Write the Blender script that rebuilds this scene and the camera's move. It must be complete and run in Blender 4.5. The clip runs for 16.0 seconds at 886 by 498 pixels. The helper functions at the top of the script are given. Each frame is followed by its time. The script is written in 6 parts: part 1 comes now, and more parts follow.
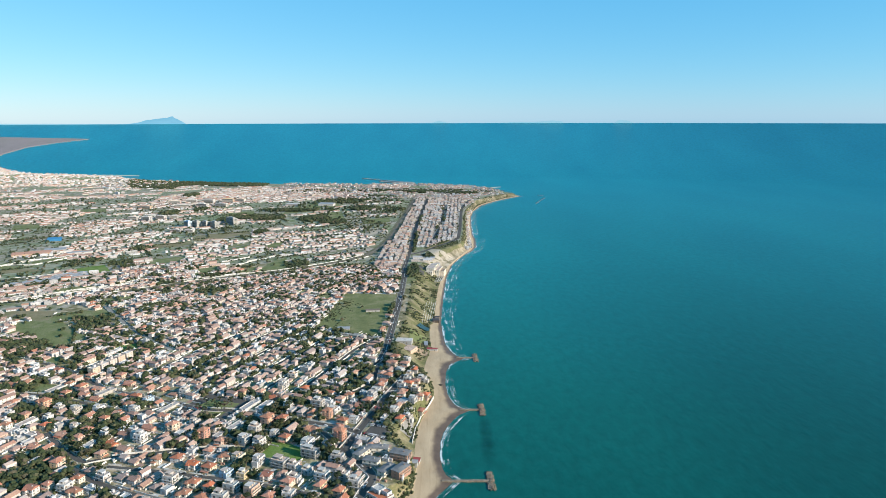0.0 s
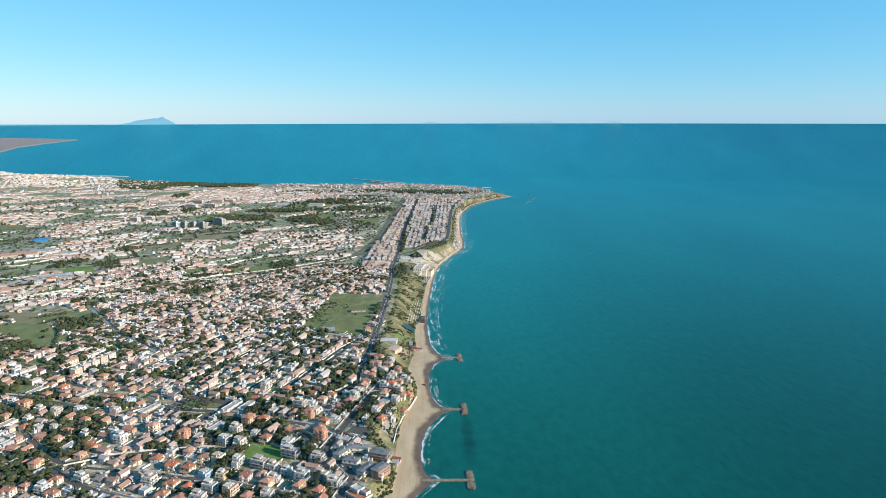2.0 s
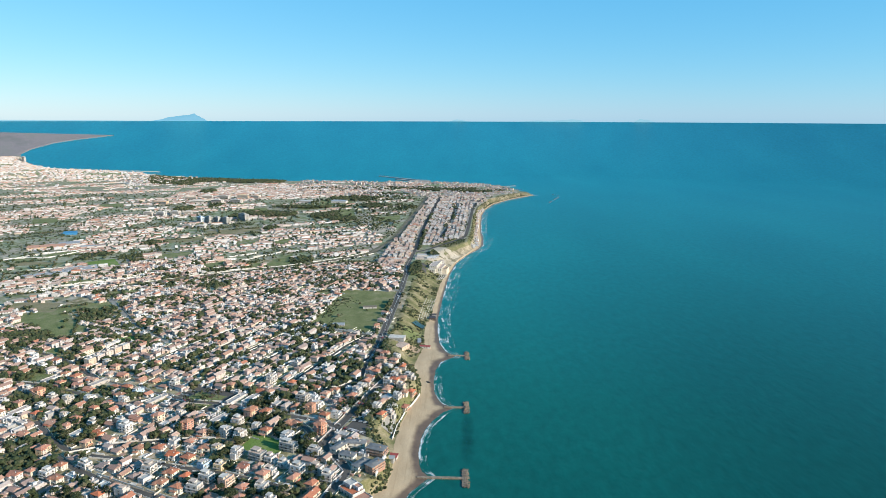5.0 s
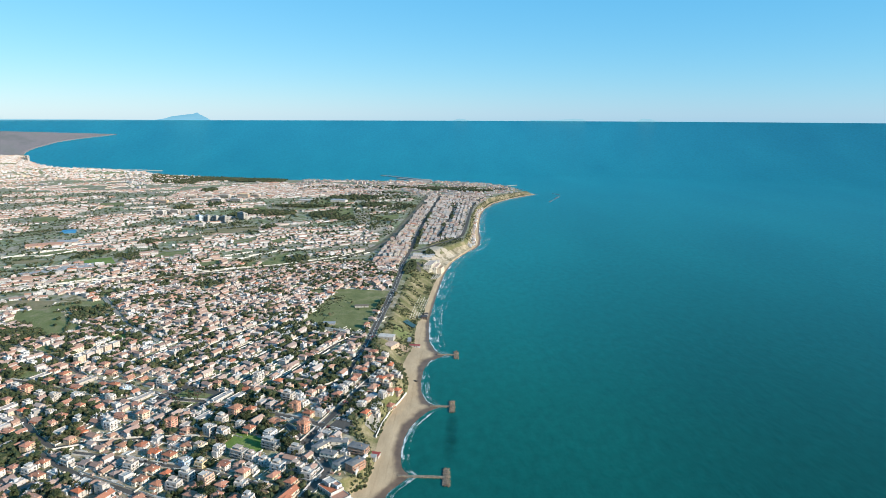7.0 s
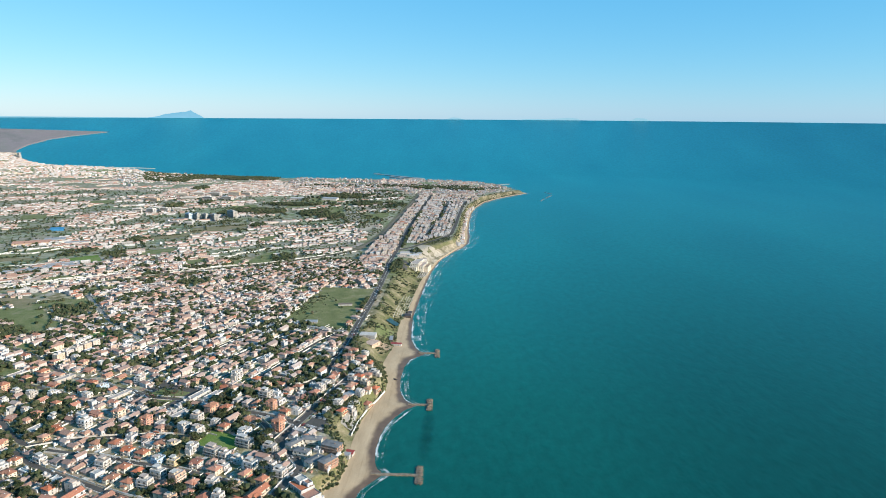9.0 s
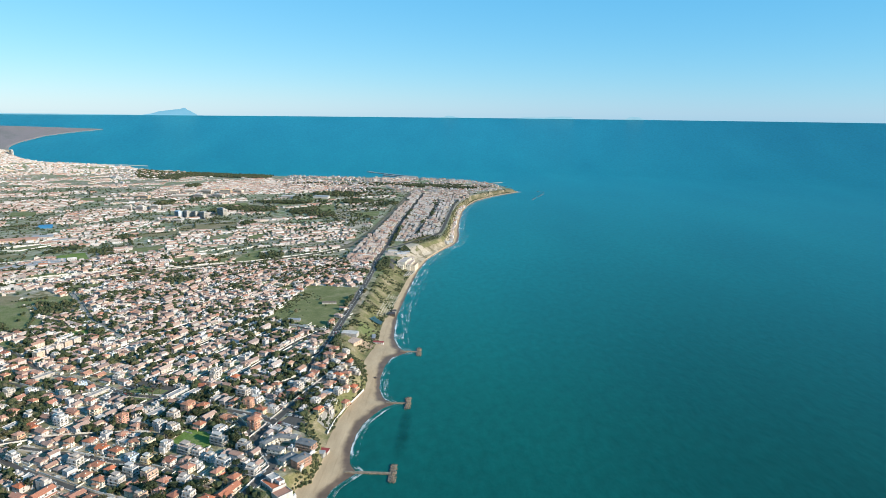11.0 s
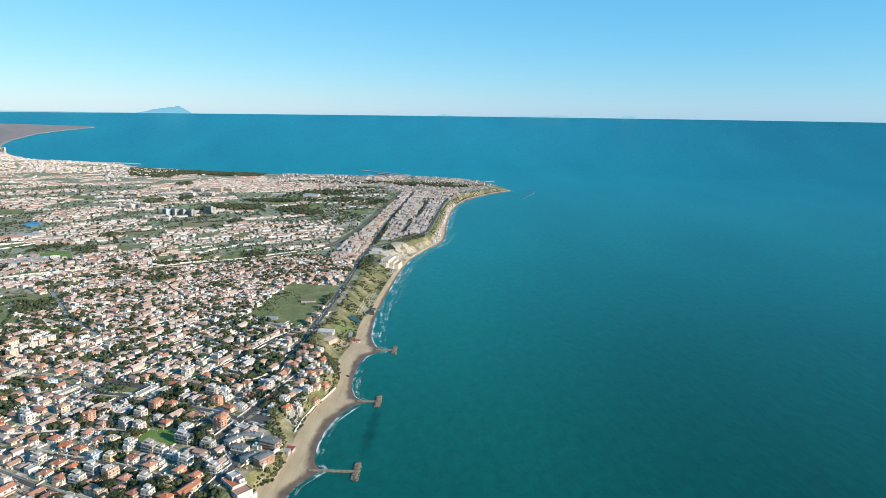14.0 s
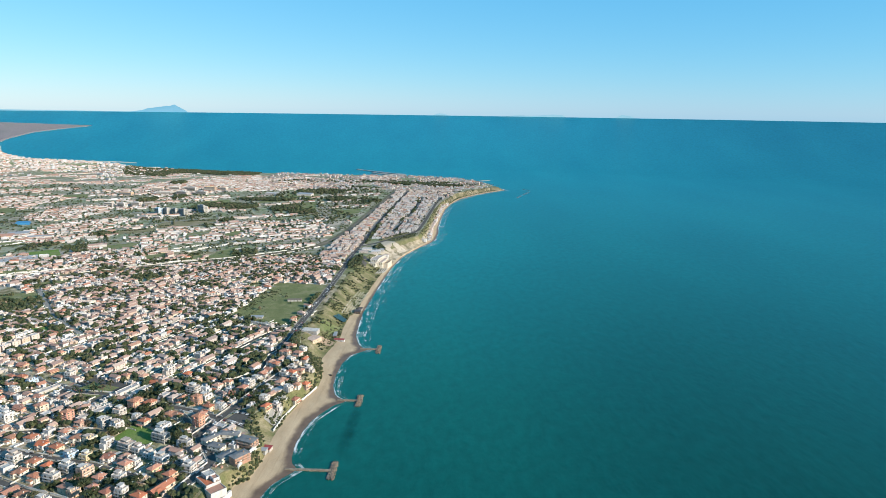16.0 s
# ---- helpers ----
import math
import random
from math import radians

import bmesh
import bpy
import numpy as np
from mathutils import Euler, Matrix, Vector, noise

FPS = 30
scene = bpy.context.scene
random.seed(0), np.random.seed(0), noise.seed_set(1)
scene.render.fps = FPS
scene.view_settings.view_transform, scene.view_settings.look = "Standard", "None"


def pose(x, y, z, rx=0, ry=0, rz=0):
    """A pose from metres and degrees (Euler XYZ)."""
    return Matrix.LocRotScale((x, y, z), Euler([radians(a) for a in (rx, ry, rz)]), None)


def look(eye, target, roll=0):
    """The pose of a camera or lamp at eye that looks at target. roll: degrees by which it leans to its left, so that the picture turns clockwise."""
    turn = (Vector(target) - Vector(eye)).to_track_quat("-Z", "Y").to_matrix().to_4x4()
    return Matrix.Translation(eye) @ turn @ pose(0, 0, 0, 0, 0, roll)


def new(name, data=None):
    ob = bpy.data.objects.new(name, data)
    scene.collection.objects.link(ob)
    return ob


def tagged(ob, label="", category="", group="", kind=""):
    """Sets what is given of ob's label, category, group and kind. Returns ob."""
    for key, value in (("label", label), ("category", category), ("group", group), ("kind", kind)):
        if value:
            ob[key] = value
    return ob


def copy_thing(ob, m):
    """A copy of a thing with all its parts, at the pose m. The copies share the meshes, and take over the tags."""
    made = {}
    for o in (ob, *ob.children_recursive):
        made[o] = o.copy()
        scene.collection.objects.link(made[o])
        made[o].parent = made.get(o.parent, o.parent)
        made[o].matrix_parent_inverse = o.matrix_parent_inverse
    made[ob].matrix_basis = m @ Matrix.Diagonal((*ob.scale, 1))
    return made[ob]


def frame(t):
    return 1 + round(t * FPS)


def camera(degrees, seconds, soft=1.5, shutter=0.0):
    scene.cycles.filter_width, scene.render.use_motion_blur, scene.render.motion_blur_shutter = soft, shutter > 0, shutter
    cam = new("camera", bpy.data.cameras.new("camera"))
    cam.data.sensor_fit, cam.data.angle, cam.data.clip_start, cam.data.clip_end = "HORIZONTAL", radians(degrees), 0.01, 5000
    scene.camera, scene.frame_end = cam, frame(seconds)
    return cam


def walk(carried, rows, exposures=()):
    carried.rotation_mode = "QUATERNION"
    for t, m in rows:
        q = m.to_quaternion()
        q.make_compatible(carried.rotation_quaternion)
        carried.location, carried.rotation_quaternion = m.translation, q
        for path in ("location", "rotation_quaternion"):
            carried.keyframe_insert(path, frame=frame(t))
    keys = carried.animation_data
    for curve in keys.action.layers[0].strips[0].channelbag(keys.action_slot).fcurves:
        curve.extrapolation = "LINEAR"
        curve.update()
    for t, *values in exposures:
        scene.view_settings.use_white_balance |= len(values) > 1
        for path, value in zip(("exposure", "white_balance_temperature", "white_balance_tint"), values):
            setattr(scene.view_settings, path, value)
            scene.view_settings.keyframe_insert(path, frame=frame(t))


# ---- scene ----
cam = camera(68.6, 16.0, 0.85)
PATH = [
    (0, (12.17, 1.34, 350.62), (12.42, 99.359, 330.816), -0.1),
    (0.5, (15.28, 0.7, 350.64), (15.78, 98.708, 330.788), -0.2),
    (1, (18.54, 0.09, 350.66), (19.24, 98.107, 330.857), -0.2),
    (1.5, (22.1, -0.45, 350.67), (23.0, 97.567, 330.877), -0.1),
    (2, (26.0, -0.85, 350.65), (27.25, 97.173, 330.905), -0.1),
    (2.5, (30.36, -1.06, 350.63), (31.86, 96.958, 330.876), 0.0),
    (3, (35.16, -1.12, 350.6), (36.91, 96.894, 330.847), 0.1),
    (3.5, (40.25, -1.08, 350.56), (42.3, 96.919, 330.76), 0.1),
    (4, (45.5, -0.97, 350.52), (47.1, 97.027, 330.671), 0.2),
    (4.2, (47.72, -0.91, 350.51), (47.02, 97.078, 330.562), 0.1),
    (6.5, (74.81, 0.09, 350.24), (70.509, 97.954, 330.137), 0.2),
    (7, (80.75, 0.18, 350.23), (76.6, 98.04, 330.078), 0.2),
    (7.5, (86.69, 0.17, 350.25), (82.74, 98.028, 330.048), 0.3),
    (8, (92.58, 0.11, 350.28), (88.68, 97.97, 330.078), 0.3),
    (8.5, (98.42, 0.06, 350.35), (94.67, 97.906, 330.051), 0.3),
    (9, (104.22, 0.03, 350.45), (100.52, 97.868, 330.102), 0.4),
    (11.5, (133.0, -0.15, 351.84), (129.75, 97.641, 331.192), 0.6),
    (12, (138.84, -0.13, 351.95), (135.59, 97.661, 331.302), 0.6),
    (12.5, (144.72, -0.07, 352.03), (141.571, 97.704, 331.286), 0.7),
    (13, (150.65, 0.11, 352.12), (147.501, 97.884, 331.376), 0.7),
    (13.5, (156.54, 0.31, 352.2), (153.39, 98.061, 331.35), 0.7),
    (14, (162.34, 0.49, 352.27), (159.19, 98.241, 331.42), 0.7),
    (14.5, (168.06, 0.66, 352.34), (165.01, 98.414, 331.489), 0.7),
    (15, (173.74, 0.87, 352.39), (170.639, 98.6, 331.434), 0.7),
    (15.5, (179.33, 1.05, 352.43), (176.229, 98.791, 331.521), 0.8),
    (16, (184.84, 1.2, 352.45), (181.79, 98.934, 331.503), 0.8),
]

walk(cam, [(t, look(eye, target, roll)) for t, eye, target, roll in PATH])

# ---- light ----
SUN_EL, SUN_AZ = radians(21), radians(116)
SUN_WAY = Vector((math.sin(SUN_AZ) * math.cos(SUN_EL), math.cos(SUN_AZ) * math.cos(SUN_EL), math.sin(SUN_EL)))
world = bpy.data.worlds.new("sky")
scene.world = world
world.use_nodes = True
wn = world.node_tree.nodes
sky = wn.new("ShaderNodeTexSky")
sky.sky_type = "NISHITA"
sky.sun_disc = False
sky.sun_elevation, sky.sun_rotation = SUN_EL, SUN_AZ
sky.air_density, sky.dust_density, sky.ozone_density = 1.0, 0.1, 4.0
sky.altitude = 200
wn["Background"].inputs["Strength"].default_value = 0.0795
parts = wn.new("ShaderNodeSeparateColor")
whole = wn.new("ShaderNodeCombineColor")
world.node_tree.links.new(sky.outputs["Color"], parts.inputs["Color"])
# a dry winter sky: little red aloft, a pale blue base everywhere
for channel, power, gain, base in (("Red", 1.15, 0.45, 0.2), ("Green", 1.0, 0.56, 2.0), ("Blue", 1.0, 0.40, 4.4)):
    up = wn.new("ShaderNodeMath")
    up.operation = "POWER"
    up.inputs[1].default_value = power
    lin = wn.new("ShaderNodeMath")
    lin.operation = "MULTIPLY_ADD"
    lin.inputs[1].default_value, lin.inputs[2].default_value = gain, base
    world.node_tree.links.new(parts.outputs[channel], up.inputs[0])
    world.node_tree.links.new(up.outputs[0], lin.inputs[0])
    world.node_tree.links.new(lin.outputs[0], whole.inputs[channel])
world.node_tree.links.new(whole.outputs["Color"], wn["Background"].inputs["Color"])
sun_data = bpy.data.lights.new("sun", "SUN")
sun_data.energy, sun_data.angle, sun_data.color = 5.0, radians(0.55), (1.0, 0.905, 0.76)
sun_ob = new("sun", sun_data)
sun_ob.matrix_world = look(SUN_WAY * 500, (0, 0, 0))
scene.view_settings.exposure = 0.83


# ---- materials ----
def mat(name, rough=0.8, metal=0.0, spec=0.3):
    m = bpy.data.materials.new(name)
    m.use_nodes = True
    b = m.node_tree.nodes["Principled BSDF"]
    b.inputs["Roughness"].default_value = rough
    b.inputs["Metallic"].default_value = metal
    b.inputs["Specular IOR Level"].default_value = spec
    return m, m.node_tree.nodes, m.node_tree.links, b


def noise_node(n, l, scale, detail=4.0, rough=0.6, vec=None, stretch=None):
    tex = n.new("ShaderNodeTexNoise")
    tex.inputs["Scale"].default_value = scale
    tex.inputs["Detail"].default_value = detail
    tex.inputs["Roughness"].default_value = rough
    if vec is None:
        vec = n.new("ShaderNodeNewGeometry").outputs["Position"]
    if stretch:
        mp = n.new("ShaderNodeMapping")
        mp.inputs["Rotation"].default_value = (0, 0, stretch[2])
        mp.inputs["Scale"].default_value = (stretch[0], stretch[1], 1)
        l.new(vec, mp.inputs["Vector"])
        vec = mp.outputs["Vector"]
    l.new(vec, tex.inputs["Vector"])
    return tex.outputs["Fac"]


def ramp(n, l, fac, stops, constant=False):
    r = n.new("ShaderNodeValToRGB")
    e = r.color_ramp.elements
    while len(e) < len(stops):
        e.new(0.5)
    for k, (p, c) in zip(e, stops):
        k.position = p
        k.color = (*c, 1) if len(c) == 3 else c
    if constant:
        r.color_ramp.interpolation = "CONSTANT"
    l.new(fac, r.inputs["Fac"])
    return r.outputs["Color"]


def mix(n, l, fac, a, b, how="MIX"):
    m = n.new("ShaderNodeMix")
    m.data_type, m.blend_type = "RGBA", how
    for sock, v in ((m.inputs[0], fac), (m.inputs[6], a), (m.inputs[7], b)):
        if isinstance(v, (int, float)):
            sock.default_value = v
        elif isinstance(v, tuple):
            sock.default_value = (*v, 1)
        else:
            l.new(v, sock)
    return m.outputs[2]


def bump(n, l, b, fac, strength, dist):
    k = n.new("ShaderNodeBump")
    k.inputs["Strength"].default_value = strength
    k.inputs["Distance"].default_value = dist
    l.new(fac, k.inputs["Height"])
    l.new(k.outputs["Normal"], b.inputs["Normal"])


def varied(name, stops, per="object", grain=0.6, dirt=0.25, rough=0.8, spec=0.3, relief=0.02):
    """A paint or tile whose tone differs from thing to thing (per object or per loose piece), with stains and grain."""
    m, n, l, b = mat(name, rough, 0, spec)
    rnd = n.new("ShaderNodeObjectInfo").outputs["Random"] if per == "object" else n.new("ShaderNodeNewGeometry").outputs["Random Per Island"]
    base = ramp(n, l, rnd, stops)
    stain = ramp(n, l, noise_node(n, l, 0.35, 5), [(0.35, (1 - dirt,) * 3), (0.65, (1, 1, 1))])
    fine = noise_node(n, l, grain * 4, 4)
    tone = ramp(n, l, fine, [(0.3, (0.86,) * 3), (0.7, (1.08,) * 3)])
    c = mix(n, l, 1.0, mix(n, l, 1.0, base, stain, "MULTIPLY"), tone, "MULTIPLY")
    l.new(c, b.inputs["Base Color"])
    bump(n, l, b, fine, 0.4, relief)
    return m


WALLS_WHITE = [(0.0, (0.51, 0.482, 0.455)), (0.2, (0.38, 0.343, 0.305)), (0.4, (0.562, 0.547, 0.536)), (0.6, (0.437, 0.401, 0.372)), (0.8, (0.525, 0.482, 0.447)), (1.0, (0.584, 0.569, 0.566))]
WALLS_WARM = [(0.0, (0.581, 0.475, 0.352)), (0.2, (0.528, 0.378, 0.282)), (0.4, (0.634, 0.546, 0.44)), (0.55, (0.598, 0.475, 0.29)), (0.75, (0.484, 0.308, 0.229)), (0.9, (0.581, 0.44, 0.37)), (1.0, (0.651, 0.59, 0.51))]
TILES = [(0.0, (0.329, 0.128, 0.0747)), (0.2, (0.4, 0.176, 0.113)), (0.4, (0.441, 0.258, 0.187)), (0.55, (0.34, 0.176, 0.126)), (0.7, (0.449, 0.224, 0.157)), (0.85, (0.289, 0.128, 0.0894)), (0.93, (0.45, 0.15, 0.075)), (1.0, (0.43, 0.138, 0.078))]
FLATS = [(0.0, (0.454, 0.432, 0.4)), (0.4, (0.594, 0.54, 0.486)), (0.7, (0.389, 0.367, 0.346)), (1.0, (0.54, 0.389, 0.302))]


# Clay tones of the joined districts, some greyed to paint in distance haze.
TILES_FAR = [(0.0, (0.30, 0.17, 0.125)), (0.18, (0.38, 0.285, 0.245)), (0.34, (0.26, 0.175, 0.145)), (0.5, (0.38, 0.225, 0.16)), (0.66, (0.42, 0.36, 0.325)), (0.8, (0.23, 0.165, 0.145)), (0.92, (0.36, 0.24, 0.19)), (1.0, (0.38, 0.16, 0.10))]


def tile_mat(name, per):
    m, n, l, b = mat(name, 0.85, 0, 0.2)
    rnd = n.new("ShaderNodeObjectInfo").outputs["Random"] if per == "object" else n.new("ShaderNodeNewGeometry").outputs["Random Per Island"]
    base = ramp(n, l, rnd, TILES if per == "object" else TILES_FAR)
    blot = ramp(n, l, noise_node(n, l, 0.9, 5), [(0.3, (0.72, 0.72, 0.74)), (0.7, (1.12, 1.08, 1.05))])
    fine = noise_node(n, l, 5.0, 3)
    tone = ramp(n, l, fine, [(0.3, (0.8,) * 3), (0.7, (1.1,) * 3)])
    l.new(mix(n, l, 1.0, mix(n, l, 1.0, base, blot, "MULTIPLY"), tone, "MULTIPLY"), b.inputs["Base Color"])
    bump(n, l, b, fine, 0.6, 0.05)
    return m


M_WHITE = varied("white_plaster", WALLS_WHITE)
M_WARM = varied("warm_plaster", WALLS_WARM)
M_TILE = tile_mat("clay_tiles", "object")
M_FLAT = varied("terrace_paving", FLATS, dirt=0.35)
# Distance haze is mixed into these white walls as a cooler tint.
WHITES_HAZED = [(0.0, (0.492, 0.484, 0.48)), (0.15, (0.286, 0.272, 0.257)), (0.35, (0.556, 0.566, 0.574)), (0.5, (0.349, 0.32, 0.308)), (0.65, (0.508, 0.492, 0.489)), (0.8, (0.413, 0.361, 0.343)), (1.0, (0.603, 0.615, 0.635))]
S_WHITE = varied("white_plaster_far", WHITES_HAZED, "piece")
# Warm walls with haze painted in: less saturation, more blue.
WARM_HAZED = [(0.0, (0.503, 0.442, 0.386)), (0.25, (0.459, 0.379, 0.348)), (0.5, (0.547, 0.514, 0.493)), (0.65, (0.53, 0.46, 0.358)), (0.75, (0.512, 0.379, 0.29)), (0.88, (0.415, 0.306, 0.27)), (1.0, (0.53, 0.505, 0.502))]
S_WARM = varied("warm_plaster_far", WARM_HAZED, "piece")
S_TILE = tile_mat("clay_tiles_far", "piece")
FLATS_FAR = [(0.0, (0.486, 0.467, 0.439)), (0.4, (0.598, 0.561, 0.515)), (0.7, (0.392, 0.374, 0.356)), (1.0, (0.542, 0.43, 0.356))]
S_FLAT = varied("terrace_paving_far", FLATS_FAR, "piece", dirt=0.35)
M_CONCRETE = varied("concrete", [(0.0, (0.306, 0.297, 0.279)), (1.0, (0.396, 0.378, 0.351))])
M_WALLSTONE = varied("garden_wall_plaster", [(0.0, (0.561, 0.527, 0.476)), (0.5, (0.663, 0.646, 0.612)), (1.0, (0.468, 0.416, 0.357))], "piece")


def window_mat():
    m, n, l, b = mat("window_and_blind", 0.3, 0, 0.5)
    rnd = n.new("ShaderNodeObjectInfo").outputs["Random"]
    tone = ramp(n, l, rnd, [(0.0, (0.03, 0.035, 0.04)), (0.3, (0.07, 0.07, 0.07)), (0.5, (0.16, 0.13, 0.10)), (0.75, (0.27, 0.24, 0.20)), (1.0, (0.10, 0.12, 0.09))])
    fine = ramp(n, l, noise_node(n, l, 1.5, 3), [(0.3, (0.8,) * 3), (0.7, (1.1,) * 3)])
    l.new(mix(n, l, 1.0, tone, fine, "MULTIPLY"), b.inputs["Base Color"])
    return m


M_GLASS = window_mat()
M_SHUTTER = varied("wooden_shutter", [(0.0, (0.12, 0.07, 0.04)), (0.5, (0.06, 0.10, 0.06)), (1.0, (0.22, 0.15, 0.09))])


def sea_mat():
    m, n, l, b = mat("sea_water", 0.4, 0, 0.10)
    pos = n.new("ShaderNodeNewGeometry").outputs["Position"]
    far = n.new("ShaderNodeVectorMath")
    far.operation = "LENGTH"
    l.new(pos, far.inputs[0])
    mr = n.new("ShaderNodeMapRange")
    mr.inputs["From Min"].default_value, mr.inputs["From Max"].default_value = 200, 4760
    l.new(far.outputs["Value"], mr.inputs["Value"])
    # Sky reflection is painted in: the base colour brightens with distance.
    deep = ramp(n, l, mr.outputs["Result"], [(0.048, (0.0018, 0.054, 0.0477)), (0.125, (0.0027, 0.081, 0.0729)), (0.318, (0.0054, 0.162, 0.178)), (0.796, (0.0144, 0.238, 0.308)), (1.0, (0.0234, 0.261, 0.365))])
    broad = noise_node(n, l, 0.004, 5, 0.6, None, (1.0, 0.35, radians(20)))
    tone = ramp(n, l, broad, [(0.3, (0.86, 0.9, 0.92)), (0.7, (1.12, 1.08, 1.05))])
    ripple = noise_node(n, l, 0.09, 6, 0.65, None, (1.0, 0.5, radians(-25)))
    # Ripple lights and darks are coloured in, besides the bump below.
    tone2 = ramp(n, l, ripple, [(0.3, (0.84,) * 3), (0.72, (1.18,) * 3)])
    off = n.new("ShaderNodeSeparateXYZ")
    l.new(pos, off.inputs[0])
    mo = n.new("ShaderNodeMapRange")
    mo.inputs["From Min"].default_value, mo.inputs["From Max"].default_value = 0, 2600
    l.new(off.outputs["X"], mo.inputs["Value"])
    # Tone by X: paler along the shore, darker further out.
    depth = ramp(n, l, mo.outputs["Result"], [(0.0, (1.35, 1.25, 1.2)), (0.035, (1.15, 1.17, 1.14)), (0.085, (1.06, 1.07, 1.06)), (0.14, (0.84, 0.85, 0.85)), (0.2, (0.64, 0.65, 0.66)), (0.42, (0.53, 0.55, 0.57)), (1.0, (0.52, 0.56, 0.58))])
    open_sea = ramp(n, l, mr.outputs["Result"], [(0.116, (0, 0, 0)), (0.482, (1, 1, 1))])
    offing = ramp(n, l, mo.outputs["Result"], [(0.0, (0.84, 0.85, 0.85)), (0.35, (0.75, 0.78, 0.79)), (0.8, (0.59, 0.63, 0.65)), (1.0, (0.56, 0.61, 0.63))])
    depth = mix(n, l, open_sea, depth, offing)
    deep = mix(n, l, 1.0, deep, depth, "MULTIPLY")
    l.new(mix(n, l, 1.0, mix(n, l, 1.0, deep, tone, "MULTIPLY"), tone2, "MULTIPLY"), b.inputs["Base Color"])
    up = n.new("ShaderNodeCombineXYZ")
    up.inputs["Z"].default_value = 1.0
    k = n.new("ShaderNodeBump")
    k.inputs["Strength"].default_value, k.inputs["Distance"].default_value = 0.4, 1.2
    l.new(ripple, k.inputs["Height"])
    l.new(up.outputs["Vector"], k.inputs["Normal"])
    l.new(k.outputs["Normal"], b.inputs["Normal"])
    return m


def sand_mat(name, lo, hi, rough=0.95):
    m, n, l, b = mat(name, rough, 0, 0.15)
    broad = noise_node(n, l, 0.06, 6, 0.65, None, (1.0, 0.35, radians(15)))
    fine = noise_node(n, l, 0.9, 5, 0.7)
    c = ramp(n, l, broad, [(0.3, lo), (0.7, hi)])
    t = ramp(n, l, fine, [(0.3, (0.84,) * 3), (0.7, (1.1,) * 3)])
    tracks = ramp(n, l, noise_node(n, l, 0.35, 3, 0.5, None, (1.0, 0.04, radians(4))), [(0.34, (0.9, 0.885, 0.87)), (0.47, (1, 1, 1)), (0.62, (1, 1, 1)), (0.72, (1.05, 1.04, 1.03))])
    c = mix(n, l, 1.0, c, tracks, "MULTIPLY")
    l.new(mix(n, l, 1.0, c, t, "MULTIPLY"), b.inputs["Base Color"])
    bump(n, l, b, fine, 0.6, 0.15)
    return m


def ground_mat(name, stops):
    """Open soil: gardens, paved yards and bare earth in patches."""
    m, n, l, b = mat(name, 0.95, 0, 0.1)
    patch = noise_node(n, l, 0.07, 5, 0.6)
    c = ramp(n, l, patch, stops)
    broad = ramp(n, l, noise_node(n, l, 0.006, 4, 0.6), [(0.35, (0.8, 0.95, 0.7)), (0.65, (1.15, 1.05, 1.0))])
    fine = noise_node(n, l, 0.5, 5, 0.7)
    t = ramp(n, l, fine, [(0.3, (0.75,) * 3), (0.7, (1.15,) * 3)])
    l.new(mix(n, l, 1.0, mix(n, l, 1.0, c, broad, "MULTIPLY"), t, "MULTIPLY"), b.inputs["Base Color"])
    bump(n, l, b, fine, 0.8, 0.4)
    return m


def grass_mat(name, lo, mid, hi, scale=0.04):
    m, n, l, b = mat(name, 0.95, 0, 0.1)
    broad = noise_node(n, l, scale, 6, 0.65)
    fine = noise_node(n, l, 0.6, 6, 0.7)
    c = ramp(n, l, broad, [(0.3, lo), (0.5, mid), (0.7, hi)])
    t = ramp(n, l, fine, [(0.3, (0.7,) * 3), (0.7, (1.2,) * 3)])
    l.new(mix(n, l, 1.0, c, t, "MULTIPLY"), b.inputs["Base Color"])
    bump(n, l, b, fine, 0.9, 0.5)
    return m


def leaf_mat(name, stops, per):
    m, n, l, b = mat(name, 0.75, 0, 0.2)
    rnd = n.new("ShaderNodeObjectInfo").outputs["Random"] if per == "object" else n.new("ShaderNodeNewGeometry").outputs["Random Per Island"]
    base = ramp(n, l, rnd, stops)
    t = ramp(n, l, noise_node(n, l, 1.3, 4), [(0.3, (0.6,) * 3), (0.7, (1.25,) * 3)])
    l.new(mix(n, l, 1.0, base, t, "MULTIPLY"), b.inputs["Base Color"])
    return m


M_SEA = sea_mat()


